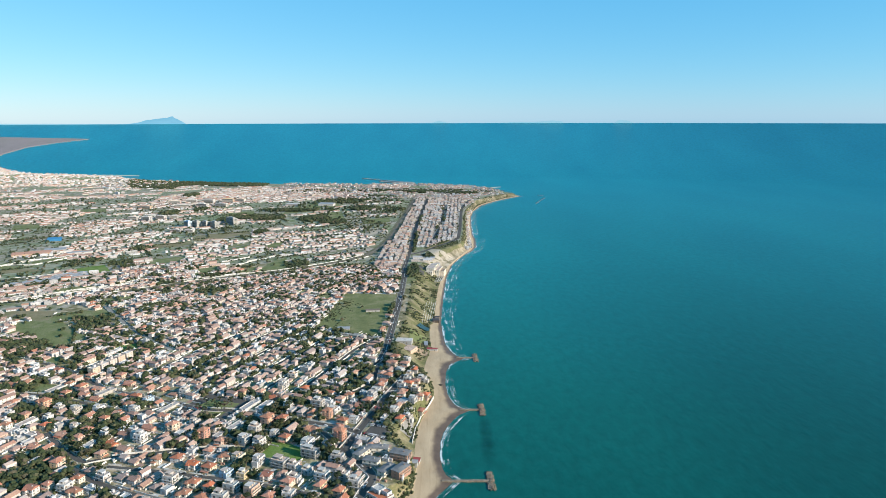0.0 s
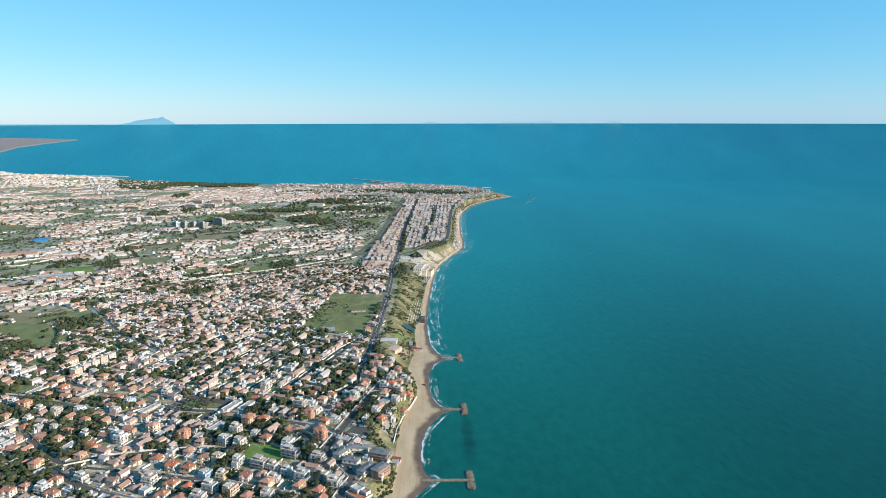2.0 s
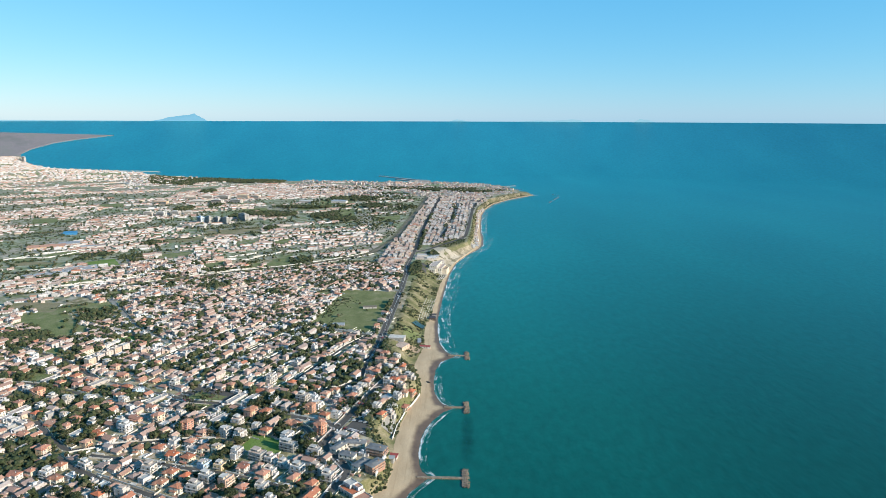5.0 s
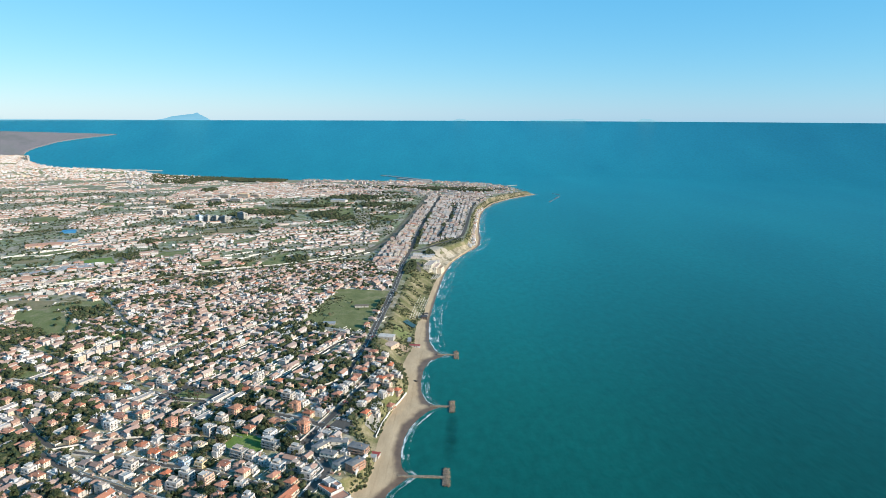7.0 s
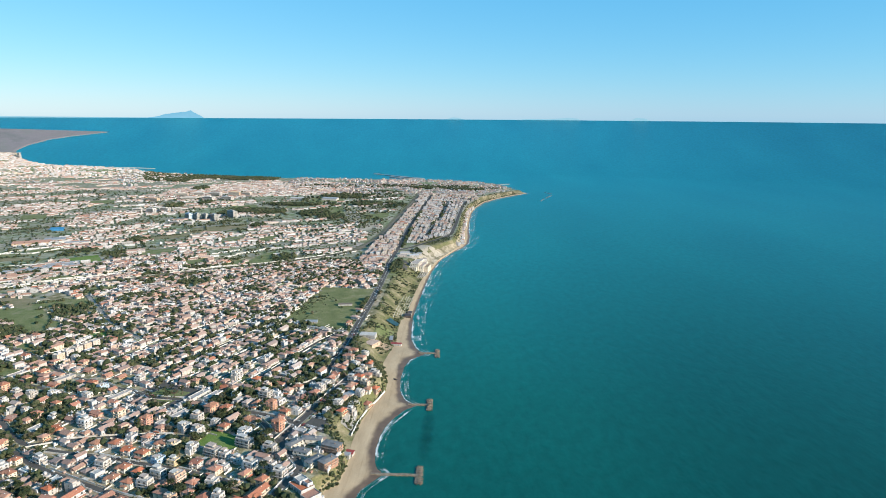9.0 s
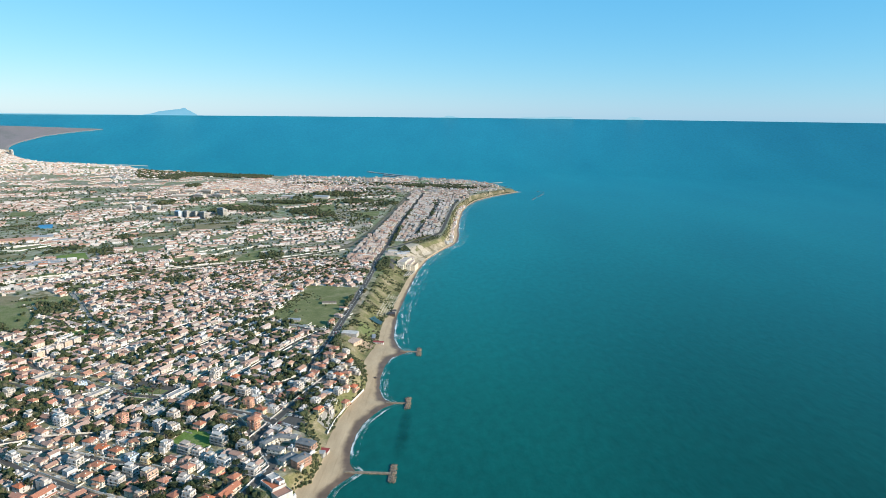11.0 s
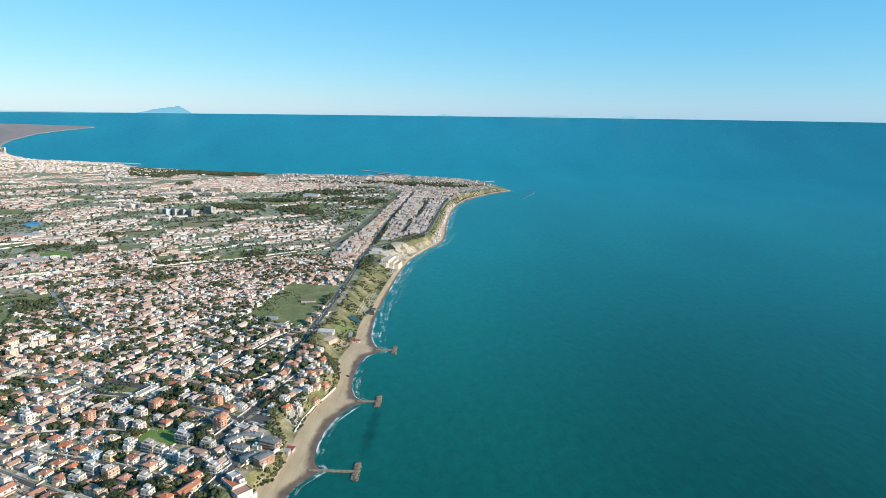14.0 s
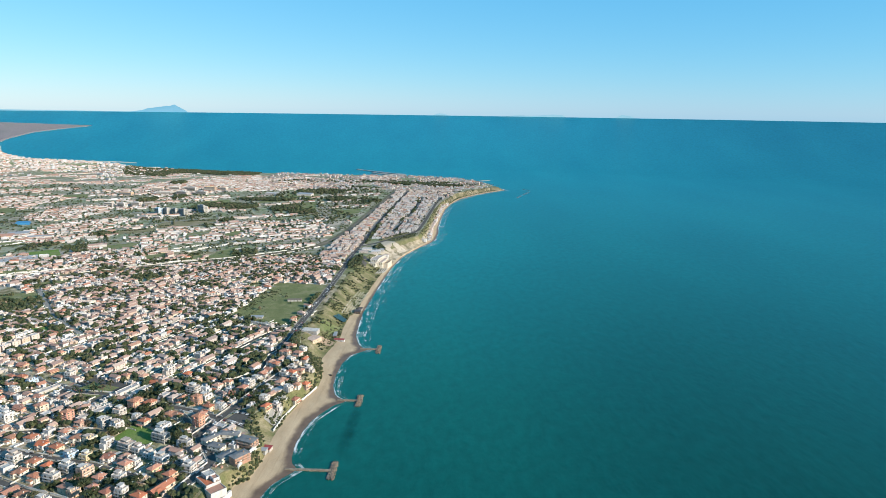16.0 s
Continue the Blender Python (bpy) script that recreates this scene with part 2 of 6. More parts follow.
def beach_mat(dry_lo, dry_hi, wet_lo, wet_hi):
    """Dry sand that turns wet and dark at the waterline, by its height above the sea."""
    m = sand_mat("beach_sand", dry_lo, dry_hi)
    n, l = m.node_tree.nodes, m.node_tree.links
    b = n["Principled BSDF"]
    dry = b.inputs["Base Color"].links[0].from_socket
    wet = ramp(n, l, noise_node(n, l, 0.08, 5, 0.6), [(0.3, wet_lo), (0.7, wet_hi)])
    sep = n.new("ShaderNodeSeparateXYZ")
    l.new(n.new("ShaderNodeNewGeometry").outputs["Position"], sep.inputs[0])
    wander = n.new("ShaderNodeMath")
    wander.operation = "MULTIPLY_ADD"
    wander.inputs[1].default_value = -1.0
    l.new(noise_node(n, l, 0.05, 4, 0.6), wander.inputs[0])
    l.new(sep.outputs["Z"], wander.inputs[2])
    damp = ramp(n, l, wander.outputs[0], [(0.0, (1, 1, 1)), (0.12, (0.9,) * 3), (0.34, (0.4,) * 3), (0.62, (0, 0, 0))])
    l.new(mix(n, l, damp, dry, wet), b.inputs["Base Color"])
    l.new(ramp(n, l, damp, [(0.0, (0.95,) * 3), (1.0, (0.45,) * 3)]), b.inputs["Roughness"])
    return m


M_SAND = beach_mat((0.311, 0.235, 0.151), (0.433, 0.338, 0.228), (0.0942, 0.0647, 0.0472), (0.146, 0.102, 0.073))
# Haze over the plain is painted into this soil: lighter, bluer, less red.
M_GROUND = ground_mat("plain_soil", [(0.28, (0.102, 0.125, 0.067)), (0.40, (0.15, 0.166, 0.101)), (0.48, (0.205, 0.2, 0.153)), (0.57, (0.284, 0.262, 0.239)), (0.72, (0.363, 0.341, 0.335))])
M_GARDEN = ground_mat("garden_soil", [(0.30, (0.0968, 0.102, 0.0538)), (0.42, (0.151, 0.139, 0.0861)), (0.49, (0.227, 0.193, 0.139)), (0.58, (0.323, 0.281, 0.221)), (0.72, (0.43, 0.388, 0.333))])
M_BLUFF = grass_mat("bluff_scrub", (0.07, 0.09, 0.032), (0.15, 0.14, 0.07), (0.29, 0.24, 0.16), 0.05)
M_CLIFF = grass_mat("sandstone_cliff", (0.085, 0.0808, 0.0425), (0.255, 0.217, 0.153), (0.425, 0.365, 0.281), 0.05)
M_CAPE = grass_mat("cape_scrub", (0.07, 0.078, 0.04), (0.14, 0.125, 0.08), (0.28, 0.24, 0.175), 0.035)
# Blue raised and red cut in the grass as painted haze.
M_GRASS = grass_mat("meadow_grass", (0.0989, 0.123, 0.0468), (0.145, 0.162, 0.0702), (0.214, 0.196, 0.122))
M_MEADOW = grass_mat("coast_meadow", (0.10, 0.118, 0.048), (0.15, 0.16, 0.07), (0.25, 0.225, 0.135), 0.03)
M_LAWN = grass_mat("lawn_grass", (0.095, 0.157, 0.0333), (0.123, 0.185, 0.0475), (0.171, 0.199, 0.076))
M_SCRUB = grass_mat("railway_scrub", (0.075, 0.085, 0.045), (0.13, 0.12, 0.08), (0.19, 0.165, 0.12), 0.04)
M_DIRT = sand_mat("brown_ballast", (0.14, 0.115, 0.09), (0.20, 0.165, 0.13))
M_DIRTPALE = sand_mat("pale_dust", (0.30, 0.26, 0.20), (0.44, 0.38, 0.30))
# Same painted haze tint as the meadow grass.
M_DRY = grass_mat("dry_field", (0.136, 0.15, 0.066), (0.194, 0.17, 0.099), (0.262, 0.21, 0.143))
M_ASPHALT = sand_mat("asphalt", (0.0636, 0.0601, 0.0555), (0.101, 0.0952, 0.087))
M_YARD = sand_mat("town_paving", (0.17, 0.158, 0.142), (0.33, 0.305, 0.27))
M_REEFROCK = sand_mat("reef_rock", (0.09, 0.11, 0.12), (0.17, 0.19, 0.2))
M_LANE = sand_mat("worn_lane", (0.177, 0.17, 0.157), (0.258, 0.245, 0.218))
# The blue-grey of the far coast is haze painted into the base colour.
M_FARLAND = grass_mat("hazy_far_plain", (0.109, 0.118, 0.121), (0.157, 0.147, 0.16), (0.133, 0.142, 0.138), 0.006)
M_ROCK = varied("groyne_rock", [(0.0, (0.144, 0.112, 0.0792)), (0.5, (0.238, 0.187, 0.133)), (1.0, (0.187, 0.148, 0.112))], dirt=0.4, grain=1.0)
M_PAINT = varied("road_paint", [(0.0, (0.7, 0.7, 0.68)), (1.0, (0.78, 0.78, 0.75))])
LEAVES = [(0.0, (0.025, 0.0349, 0.015)), (0.3, (0.0387, 0.0512, 0.02)), (0.5, (0.0287, 0.0399, 0.0175)), (0.7, (0.0499, 0.0574, 0.0237)), (0.88, (0.0718, 0.0736, 0.0343)), (1.0, (0.0936, 0.0749, 0.0499))]
M_LEAF = leaf_mat("leaves", LEAVES, "object")
S_LEAF = leaf_mat("leaves_far", LEAVES, "piece")
M_BARK = varied("bark", [(0.0, (0.10, 0.07, 0.05)), (1.0, (0.16, 0.12, 0.09))])


# ---- land and sea ----
SHORE_NEAR = [(-4200, -84), (280, -21), (476, -8), (554, 6), (584, 25), (592, 17), (605, 13), (633, 10), (664, 11), (683, 14), (701, 20), (727, 32), (741, 48), (746, 36), (756, 28), (784, 20), (820, 17), (860, 18), (892, 24), (909, 41), (917, 46), (924, 36), (938, 28), (976, 18), (1030, 14), (1092, 11), (1161, 13), (1280, 17), (1424, 24), (1539, 38), (1602, 55), (1672, 78), (1708, 95), (1770, 108), (1873, 112), (1967, 108), (2128, 111), (2316, 119)]
SHORE_FAR = [(2460, 134), (2621, 176), (2766, 245), (2843, 301), (2947, 375), (3010, 343), (3062, 335), (3170, 308), (3260, 273), (3340, 160), (3385, 84), (3420, -34), (3440, -357), (3455, -784), (3500, -1100), (3580, -1376), (3660, -1640), (3760, -1760), (3900, -1930), (4050, -2212), (4110, -2530), (4440, -2937), (4846, -3284), (5300, -3640), (5754, -3964), (6625, -4455), (8135, -5183), (9302, -5596), (10575, -5940), (11400, -6184), (11900, -7200), (12984, -9472), (16000, -20000)]
SHORE = SHORE_NEAR + SHORE_FAR
BACK = [(-4200, -119), (476, -31), (548, -27), (558, -17), (600, -14), (625, -16), (641, -17), (687, -15), (715, -11), (752, -3), (774, 3), (806, 1), (836, -6), (867, -13), (900, -10), (948, -4), (1001, -7), (1060, -8), (1107, 0), (1179, -1), (1259, 3), (1351, 8), (1513, 27), (1666, 70), (1750, 92), (1960, 95), (2316, 108), (2621, 157), (2843, 280), (2947, 361)]
TOP = [(-4200, -168), (514, -44), (548, -38), (558, -24), (600, -21), (618, -28), (634, -47), (655, -49), (680, -37), (700, -28), (720, -20), (750, -13), (780, -9), (806, -13), (830, -20), (860, -39), (918, -56), (986, -53), (1113, -49), (1274, -49), (1400, -42), (1553, -20), (1623, 11), (1698, 62), (1873, 76), (2150, 84), (2356, 101), (2516, 133), (2766, 210), (2947, 329)]


def along(table, y):
    return np.interp(y, [p[0] for p in table], [p[1] for p in table])


def shore(y):
    y = np.asarray(y, float)
    return sum(along(SHORE, y + d) for d in (-4, -2, 0, 2, 4)) / 5


def ease(a, b, v):
    t = np.clip((np.asarray(v, float) - a) / (b - a), 0, 1)
    return t * t * (3 - 2 * t)


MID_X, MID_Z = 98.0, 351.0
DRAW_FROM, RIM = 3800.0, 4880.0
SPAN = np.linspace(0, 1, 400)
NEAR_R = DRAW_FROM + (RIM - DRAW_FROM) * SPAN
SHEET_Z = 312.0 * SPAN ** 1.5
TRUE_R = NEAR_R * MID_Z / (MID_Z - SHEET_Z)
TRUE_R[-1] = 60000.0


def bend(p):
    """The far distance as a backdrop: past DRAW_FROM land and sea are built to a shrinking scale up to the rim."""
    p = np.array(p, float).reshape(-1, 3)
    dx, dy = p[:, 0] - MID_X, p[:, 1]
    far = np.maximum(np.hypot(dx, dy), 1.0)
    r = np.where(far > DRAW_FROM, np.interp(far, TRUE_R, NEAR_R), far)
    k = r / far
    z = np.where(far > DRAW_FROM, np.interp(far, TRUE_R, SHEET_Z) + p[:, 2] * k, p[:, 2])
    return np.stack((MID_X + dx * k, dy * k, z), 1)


def plateau(y):
    return np.interp(y, [420, 630, 980, 2660, 3010, 3500, 4900], [15, 17, 22, 22, 13, 7, 6])


def land_z(x, y):
    x, y = np.asarray(x, float), np.asarray(y, float)
    w = shore(y)
    far = y > 2947
    back = np.where(far, w - 12, np.minimum(along(BACK, y), w - 4))
    top = np.where(far, w - 40, np.minimum(along(TOP, y), back - 6))
    sand = 2.6 * np.clip((w - x) / (w - back), -1.5, 1)
    hill = (plateau(y) - 2.6) * ease(0, 1, (back - x) / (back - top))
    return sand + hill


def ground_z(x, y):
    return float(land_z(x, y))


def mesh_object(name, verts, faces, mats, index=None, smooth=False, parent=None, label="", drawn=False):
    if drawn:
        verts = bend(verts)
    me = bpy.data.meshes.new(name)
    me.from_pydata([tuple(v) for v in verts], [], [tuple(f) for f in faces])
    for m in (mats if isinstance(mats, (list, tuple)) else [mats]):
        me.materials.append(m)
    if index is not None:
        me.polygons.foreach_set("material_index", list(index))
    if smooth:
        me.polygons.foreach_set("use_smooth", [True] * len(me.polygons))
    me.update()
    ob = new(name, me)
    if parent is not None:
        ob.parent = parent
    if label:
        tagged(ob, label)
    return ob


def part(name, bm, material, parent, label=""):
    me = bpy.data.meshes.new(name)
    bm.normal_update()
    bm.to_mesh(me)
    bm.free()
    me.materials.append(material)
    ob = new(name, me)
    ob.parent = parent
    if label:
        tagged(ob, label)
    return ob


# the ground: one sheet from the water's edge inland
rows_y = np.concatenate([np.arange(-4200, 420, 80), np.arange(420, 1010, 3), np.arange(1010, 1400, 6), np.arange(1400, 2940, 12), np.arange(2940, 3600, 5), np.arange(3600, 5600, 40), np.arange(5600, 16000, 250)])
inland = np.array([0, 5, 10, 18, 28, 42, 60, 85, 110, 140, 180, 230, 300, 380, 480, 600, 750, 900, 1100, 1300, 1600, 2000, 2500, 3200, 4000, 5000, 6500])
gv, gf, gi = [], [], []
cols = 0
for y in rows_y:
    w = float(shore(y))
    if y > 2947:
        bk, tp = w - 15, w - 50
    else:
        bk = min(float(along(BACK, y)), w - 4)
        tp = min(float(along(TOP, y)), bk - 6)
    xs = [w + 40, w + 15, w + 4, w + 1]
    xs += [w - (w - bk) * k for k in (0, 0.11, 0.21, 0.34, 0.5, 0.65, 0.8, 0.92)]
    xs += [bk - (bk - tp) * k / 9 for k in range(9)]
    xs += [tp - k for k in inland]
    xs = np.array(xs)
    zs = land_z(xs, np.full(len(xs), y))
    cols = len(xs)
    for x, z in zip(xs, zs):
        k = 0.0
        level = -34 < x < 8 and 1018 < y < 1230 or -45 < x < -8 and 905 < y < 1005
        if bk > x > tp and y < 2400 and not level:
            k = noise.noise((x * 0.03, (y + x) * 0.06, 3)) * 3.4 * min(1, (bk - x) / 8, (x - tp) / 5) + noise.noise((x * 0.18, y * 0.18, 7)) * 0.8
        elif w - 1 > x > bk:
            k = 0.15 * noise.noise((x * 0.1, y * 0.1, 1))
        gv.append((x, y, z + k))
for r in range(len(rows_y) - 1):
    for c in range(cols - 1):
        a = r * cols + c
        gf.append((a, a + cols, a + cols + 1, a + 1))
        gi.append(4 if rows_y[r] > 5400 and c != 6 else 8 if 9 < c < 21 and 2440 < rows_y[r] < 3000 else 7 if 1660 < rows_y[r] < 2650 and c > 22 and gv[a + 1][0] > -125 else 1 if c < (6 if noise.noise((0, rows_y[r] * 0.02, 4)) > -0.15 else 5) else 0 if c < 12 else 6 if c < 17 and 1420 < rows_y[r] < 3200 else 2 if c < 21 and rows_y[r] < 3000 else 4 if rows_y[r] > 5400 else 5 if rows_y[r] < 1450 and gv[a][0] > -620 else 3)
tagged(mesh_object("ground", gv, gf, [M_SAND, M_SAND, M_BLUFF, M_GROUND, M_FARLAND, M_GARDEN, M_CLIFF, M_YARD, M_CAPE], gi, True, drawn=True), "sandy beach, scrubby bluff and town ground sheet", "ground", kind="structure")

# the sea: one disc to the horizon
radii = np.concatenate([[0], np.arange(150, DRAW_FROM, 150), DRAW_FROM + np.geomspace(20, 57400, 70)])
sv, sf = [(MID_X, 0, 0)], []
spokes = 160
for r in radii[1:]:
    for k in range(spokes):
        a = 2 * math.pi * k / spokes
        sv.append((MID_X + r * math.sin(a), r * math.cos(a), 0))
for k in range(spokes):
    sf.append((0, 1 + (k + 1) % spokes, 1 + k))
for j in range(len(radii) - 2):
    for k in range(spokes):
        a, b = 1 + j * spokes + k, 1 + j * spokes + (k + 1) % spokes
        sf.append((a, b, b + spokes, a + spokes))
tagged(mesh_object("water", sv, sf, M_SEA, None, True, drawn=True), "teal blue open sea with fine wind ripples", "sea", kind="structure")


# ---- ways and fields ----
def ribbon(name, pts, width, material, lift, label, category, step=6.0, closed=False, kind="structure"):
    """A strip of the given width along a line, lying on the land."""
    p = [Vector((x, y)) for x, y in pts]
    line = []
    for a, b in zip(p, p[1:]):
        k = max(1, int((b - a).length / step))
        line += [a.lerp(b, i / k) for i in range(k)]
    line.append(p[-1])
    for _ in range(3):
        line = [line[0]] + [(line[i - 1] + line[i] * 2 + line[i + 1]) / 4 for i in range(1, len(line) - 1)] + [line[-1]]
    v, f = [], []
    for i, q in enumerate(line):
        way = (line[min(i + 1, len(line) - 1)] - line[max(i - 1, 0)]).normalized()
        side = Vector((way.y, -way.x)) * width / 2
        for s in (-1, 1):
            x, y = q + side * s
            v.append((x, y, ground_z(x, y) + lift))
    for i in range(len(line) - 1):
        f.append((2 * i, 2 * i + 1, 2 * i + 3, 2 * i + 2))
    return tagged(mesh_object(name, v, f, material), label, category, kind=kind)


def patch(name, corners, material, lift, label, category, n=10):
    """A four-cornered piece of ground draped on the land."""
    a, b, c, d = [Vector(q) for q in corners]
    v, f = [], []
    for j in range(n + 1):
        for i in range(n + 1):
            q = a.lerp(b, i / n).lerp(d.lerp(c, i / n), j / n)
            edge = i in (0, n) or j in (0, n)
            wob = Vector((noise.noise((q.x * 0.05, q.y * 0.05, 5)), noise.noise((q.x * 0.05, q.y * 0.05, 9)))) * (3.0 if edge else 0)
            q = q + wob
            v.append((q.x, q.y, ground_z(q.x, q.y) + lift))
    for j in range(n):
        for i in range(n):
            k = j * (n + 1) + i
            f.append((k, k + 1, k + n + 2, k + n + 1))
    return tagged(mesh_object(name, v, f, material), label, category, kind="structure")


COAST_ROAD = [(-75, 837), (-68, 900), (-67, 996), (-65, 1113), (-65, 1229), (-66, 1344), (-72, 1408), (-70, 1483), (-67, 1651), (-66, 1814), (-65, 2011), (-59, 2228), (-50, 2528), (-44, 2720)]
SHORE_STREET = [(-90, 470), (-66, 513), (-60, 537), (-51, 565), (-70, 591), (-88, 611), (-79, 650), (-54, 741), (-34, 806)]
CROSS_STREET = [(-303, 722), (-264, 706), (-216, 701), (-152, 679), (-105, 664), (-79, 652)]
WAYS = [
    (COAST_ROAD, 10), (SHORE_STREET, 7.0), (CROSS_STREET, 6.5),
    ([(-88, 611), (-111, 644), (-131, 666)], 5.0),
    ([(-316, 582), (-258, 573), (-228, 566), (-171, 555), (-130, 542), (-89, 529)], 5.5),
    ([(-416, 651), (-376, 614), (-342, 589), (-320, 600), (-299, 604), (-263, 612), (-225, 618), (-190, 617)], 5.0),
    ([(-347, 578), (-321, 560), (-291, 545), (-253, 529), (-200, 508), (-140, 490)], 5.5),
    ([(-190, 978), (-130, 957), (-84, 940)], 4.5),
    ([(-132, 738), (-93, 754), (-75, 780), (-75, 837)], 5.0),
    ([(-110, 746), (-94, 808), (-72, 858)], 4.0),
]
WAYS += [
    ([(-291, 780), (-265, 845), (-235, 906), (-191, 996)], 4.4),
    ([(-246, 763), (-223, 817), (-193, 884), (-156, 951)], 4.4),
    ([(-207, 762), (-180, 826), (-145, 890), (-107, 965)], 4.4),
    ([(-161, 761), (-141, 820), (-114, 897), (-83, 955)], 4.4),
    ([(-328, 800), (-305, 860), (-272, 933), (-237, 999)], 4.4),
    ([(-373, 820), (-349, 871), (-321, 929), (-288, 986)], 4.4),
    ([(-581, 864), (-521, 842), (-473, 812), (-412, 765), (-368, 748), (-303, 722)], 5.0),
    ([(-509, 752), (-462, 743), (-401, 719), (-343, 695), (-303, 722)], 5.0),
    ([(-477, 819), (-453, 860), (-425, 916), (-386, 966)], 4.4),
]
for i, (pts, wid) in enumerate(WAYS):
    big = i < 3
    ribbon("road", pts, wid + (2.2 if big else 0.6), M_LANE, 0.16, "pale worn footway and verge beside a road", "pavement")
    ribbon("road", pts, wid, M_ASPHALT, 0.24, "grey asphalt road with worn edges", "road")
ribbon("road_marking", COAST_ROAD[:8], 0.25, M_PAINT, 0.29, "white centre line of the coast road", "road marking")
TOWN_ROADS = [
    ([(-18, 1700), (-9, 1769), (5, 1926), (14, 2149), (25, 2476)], 7),
    ([(-66, 1560), (-50, 1565), (-17, 1627), (27, 1710), (58, 1759), (67, 1904), (76, 2123), (88, 2395), (113, 2559), (146, 2705)], 9),
    ([(-905, 1308), (-851, 1337), (-794, 1368)], 14),
    ([(-900, 1160), (-807, 1174), (-702, 1202), (-635, 1265), (-603, 1342), (-549, 1418), (-488, 1464)], 8),
    ([(-1000, 1420), (-964, 1485), (-919, 1593), (-803, 1654), (-717, 1807), (-600, 1900)], 8),
    ([(-588, 1120), (-462, 966), (-378, 896)], 6),
]
for pts, wid in TOWN_ROADS:
    WAYS.append((pts, wid))
    ribbon("road", pts, wid, M_ASPHALT if wid in (7, 9) else M_LANE, 0.3, "grey worn town road", "road", 20)
RAILWAY = [(-620, 1200), (-500, 1290), (-420, 1345), (-334, 1390), (-275, 1434), (-213, 1490), (-172, 1545), (-145, 1652), (-132, 1774), (-127, 1894), (-122, 2031), (-112, 2238), (-104, 2480), (-98, 2720)]
WAYS.append((RAILWAY, 20))
ribbon("railway_cutting", RAILWAY, 24, M_SCRUB, 0.2, "railway cutting overgrown with brown-green scrub", "railway", 14)
ribbon("railway_track", RAILWAY, 6, M_DIRT, 0.35, "brown ballast bed of the railway", "railway", 14)

FIELDS = [
    ("meadow", ((-190, 990), (-172, 1203), (-73, 1192), (-80, 953)), M_MEADOW, "rough green meadow beside the coast road"),
    ("lawn", ((-172, 602), (-126, 592), (-125, 619), (-166, 630)), M_LAWN, "bright mown lawn plot between houses"),
    ("park", ((-296, 706), (-234, 678), (-214, 729), (-272, 749)), M_ASPHALT, "dark asphalt square round a small park"),
    ("park_grass", ((-280, 707), (-241, 690), (-226, 720), (-266, 734)), M_GRASS, "patchy park lawn inside the asphalt square"),
    ("parking_lot", ((-74, 645), (-47, 632), (-44, 664), (-62, 675)), M_ASPHALT, "grey asphalt parking lot above the bluff"),
    ("dirt_lot", ((-57, 1490), (-10, 1512), (-18, 1590), (-50, 1545)), M_DIRT, "dusty grey-brown vacant lot beside the coast road"),
    ("headland_scrub", ((-40, 1625), (14, 1625), (62, 1701), (28, 1750)), M_BLUFF, "scrubby open ground above the point"),
    ("yard", ((-75, 1285), (-42, 1285), (-38, 1340), (-70, 1345)), M_GRASS, "green plot beside the coast road"),
]
FIELDS += [
    ("field", ((-924, 1448), (-946, 1490), (-893, 1546), (-863, 1502)), M_GRASS, "green pasture strip on the plain"),
    ("field", ((-778, 1360), (-803, 1413), (-759, 1453), (-714, 1391)), M_LAWN, "bright green field beside dark trees"),
    ("field", ((-722, 1196), (-741, 1242), (-691, 1264), (-662, 1233)), M_GRASS, "small green field among villas"),
    ("field", ((-601, 1127), (-613, 1168), (-571, 1191), (-559, 1156)), M_GRASS, "bright green field behind low houses"),
    ("field", ((-726, 1045), (-757, 1090), (-663, 1090), (-634, 1032)), M_DRY, "wide olive pasture at the town's edge"),
    ("field", ((-642, 1038), (-650, 1076), (-553, 1106), (-548, 1056)), M_GRASS, "olive field with a tree line"),
    ("field", ((-660, 969), (-686, 1026), (-633, 1044), (-610, 948)), M_GRASS, "smooth green pasture at the town's edge"),
    ("field", ((-612, 948), (-633, 1044), (-517, 942), (-548, 905)), M_GRASS, "smooth green pasture at the town's edge"),
    ("field", ((-529, 839), (-545, 871), (-528, 877), (-506, 845)), M_GRASS, "small green field among gardens"),
    ("field", ((-461, 895), (-466, 914), (-440, 926), (-433, 902)), M_LAWN, "small bright green lawn plot"),
    ("field", ((-513, 1347), (-530, 1411), (-488, 1444), (-470, 1388)), M_GRASS, "small green field among villas"),
    ("field", ((-421, 1362), (-429, 1410), (-403, 1432), (-391, 1372)), M_GRASS, "olive plot beside a dirt road"),
    ("field", ((-525, 1098), (-522, 1126), (-485, 1156), (-483, 1123)), M_GRASS, "olive strip among villas"),
    ("field", ((-535, 1611), (-545, 1669), (-506, 1716), (-473, 1653)), M_GRASS, "green field beside villas"),
    ("field", ((-396, 1382), (-386, 1460), (-360, 1528), (-325, 1403)), M_GRASS, "long green field beside a dark grove"),
]
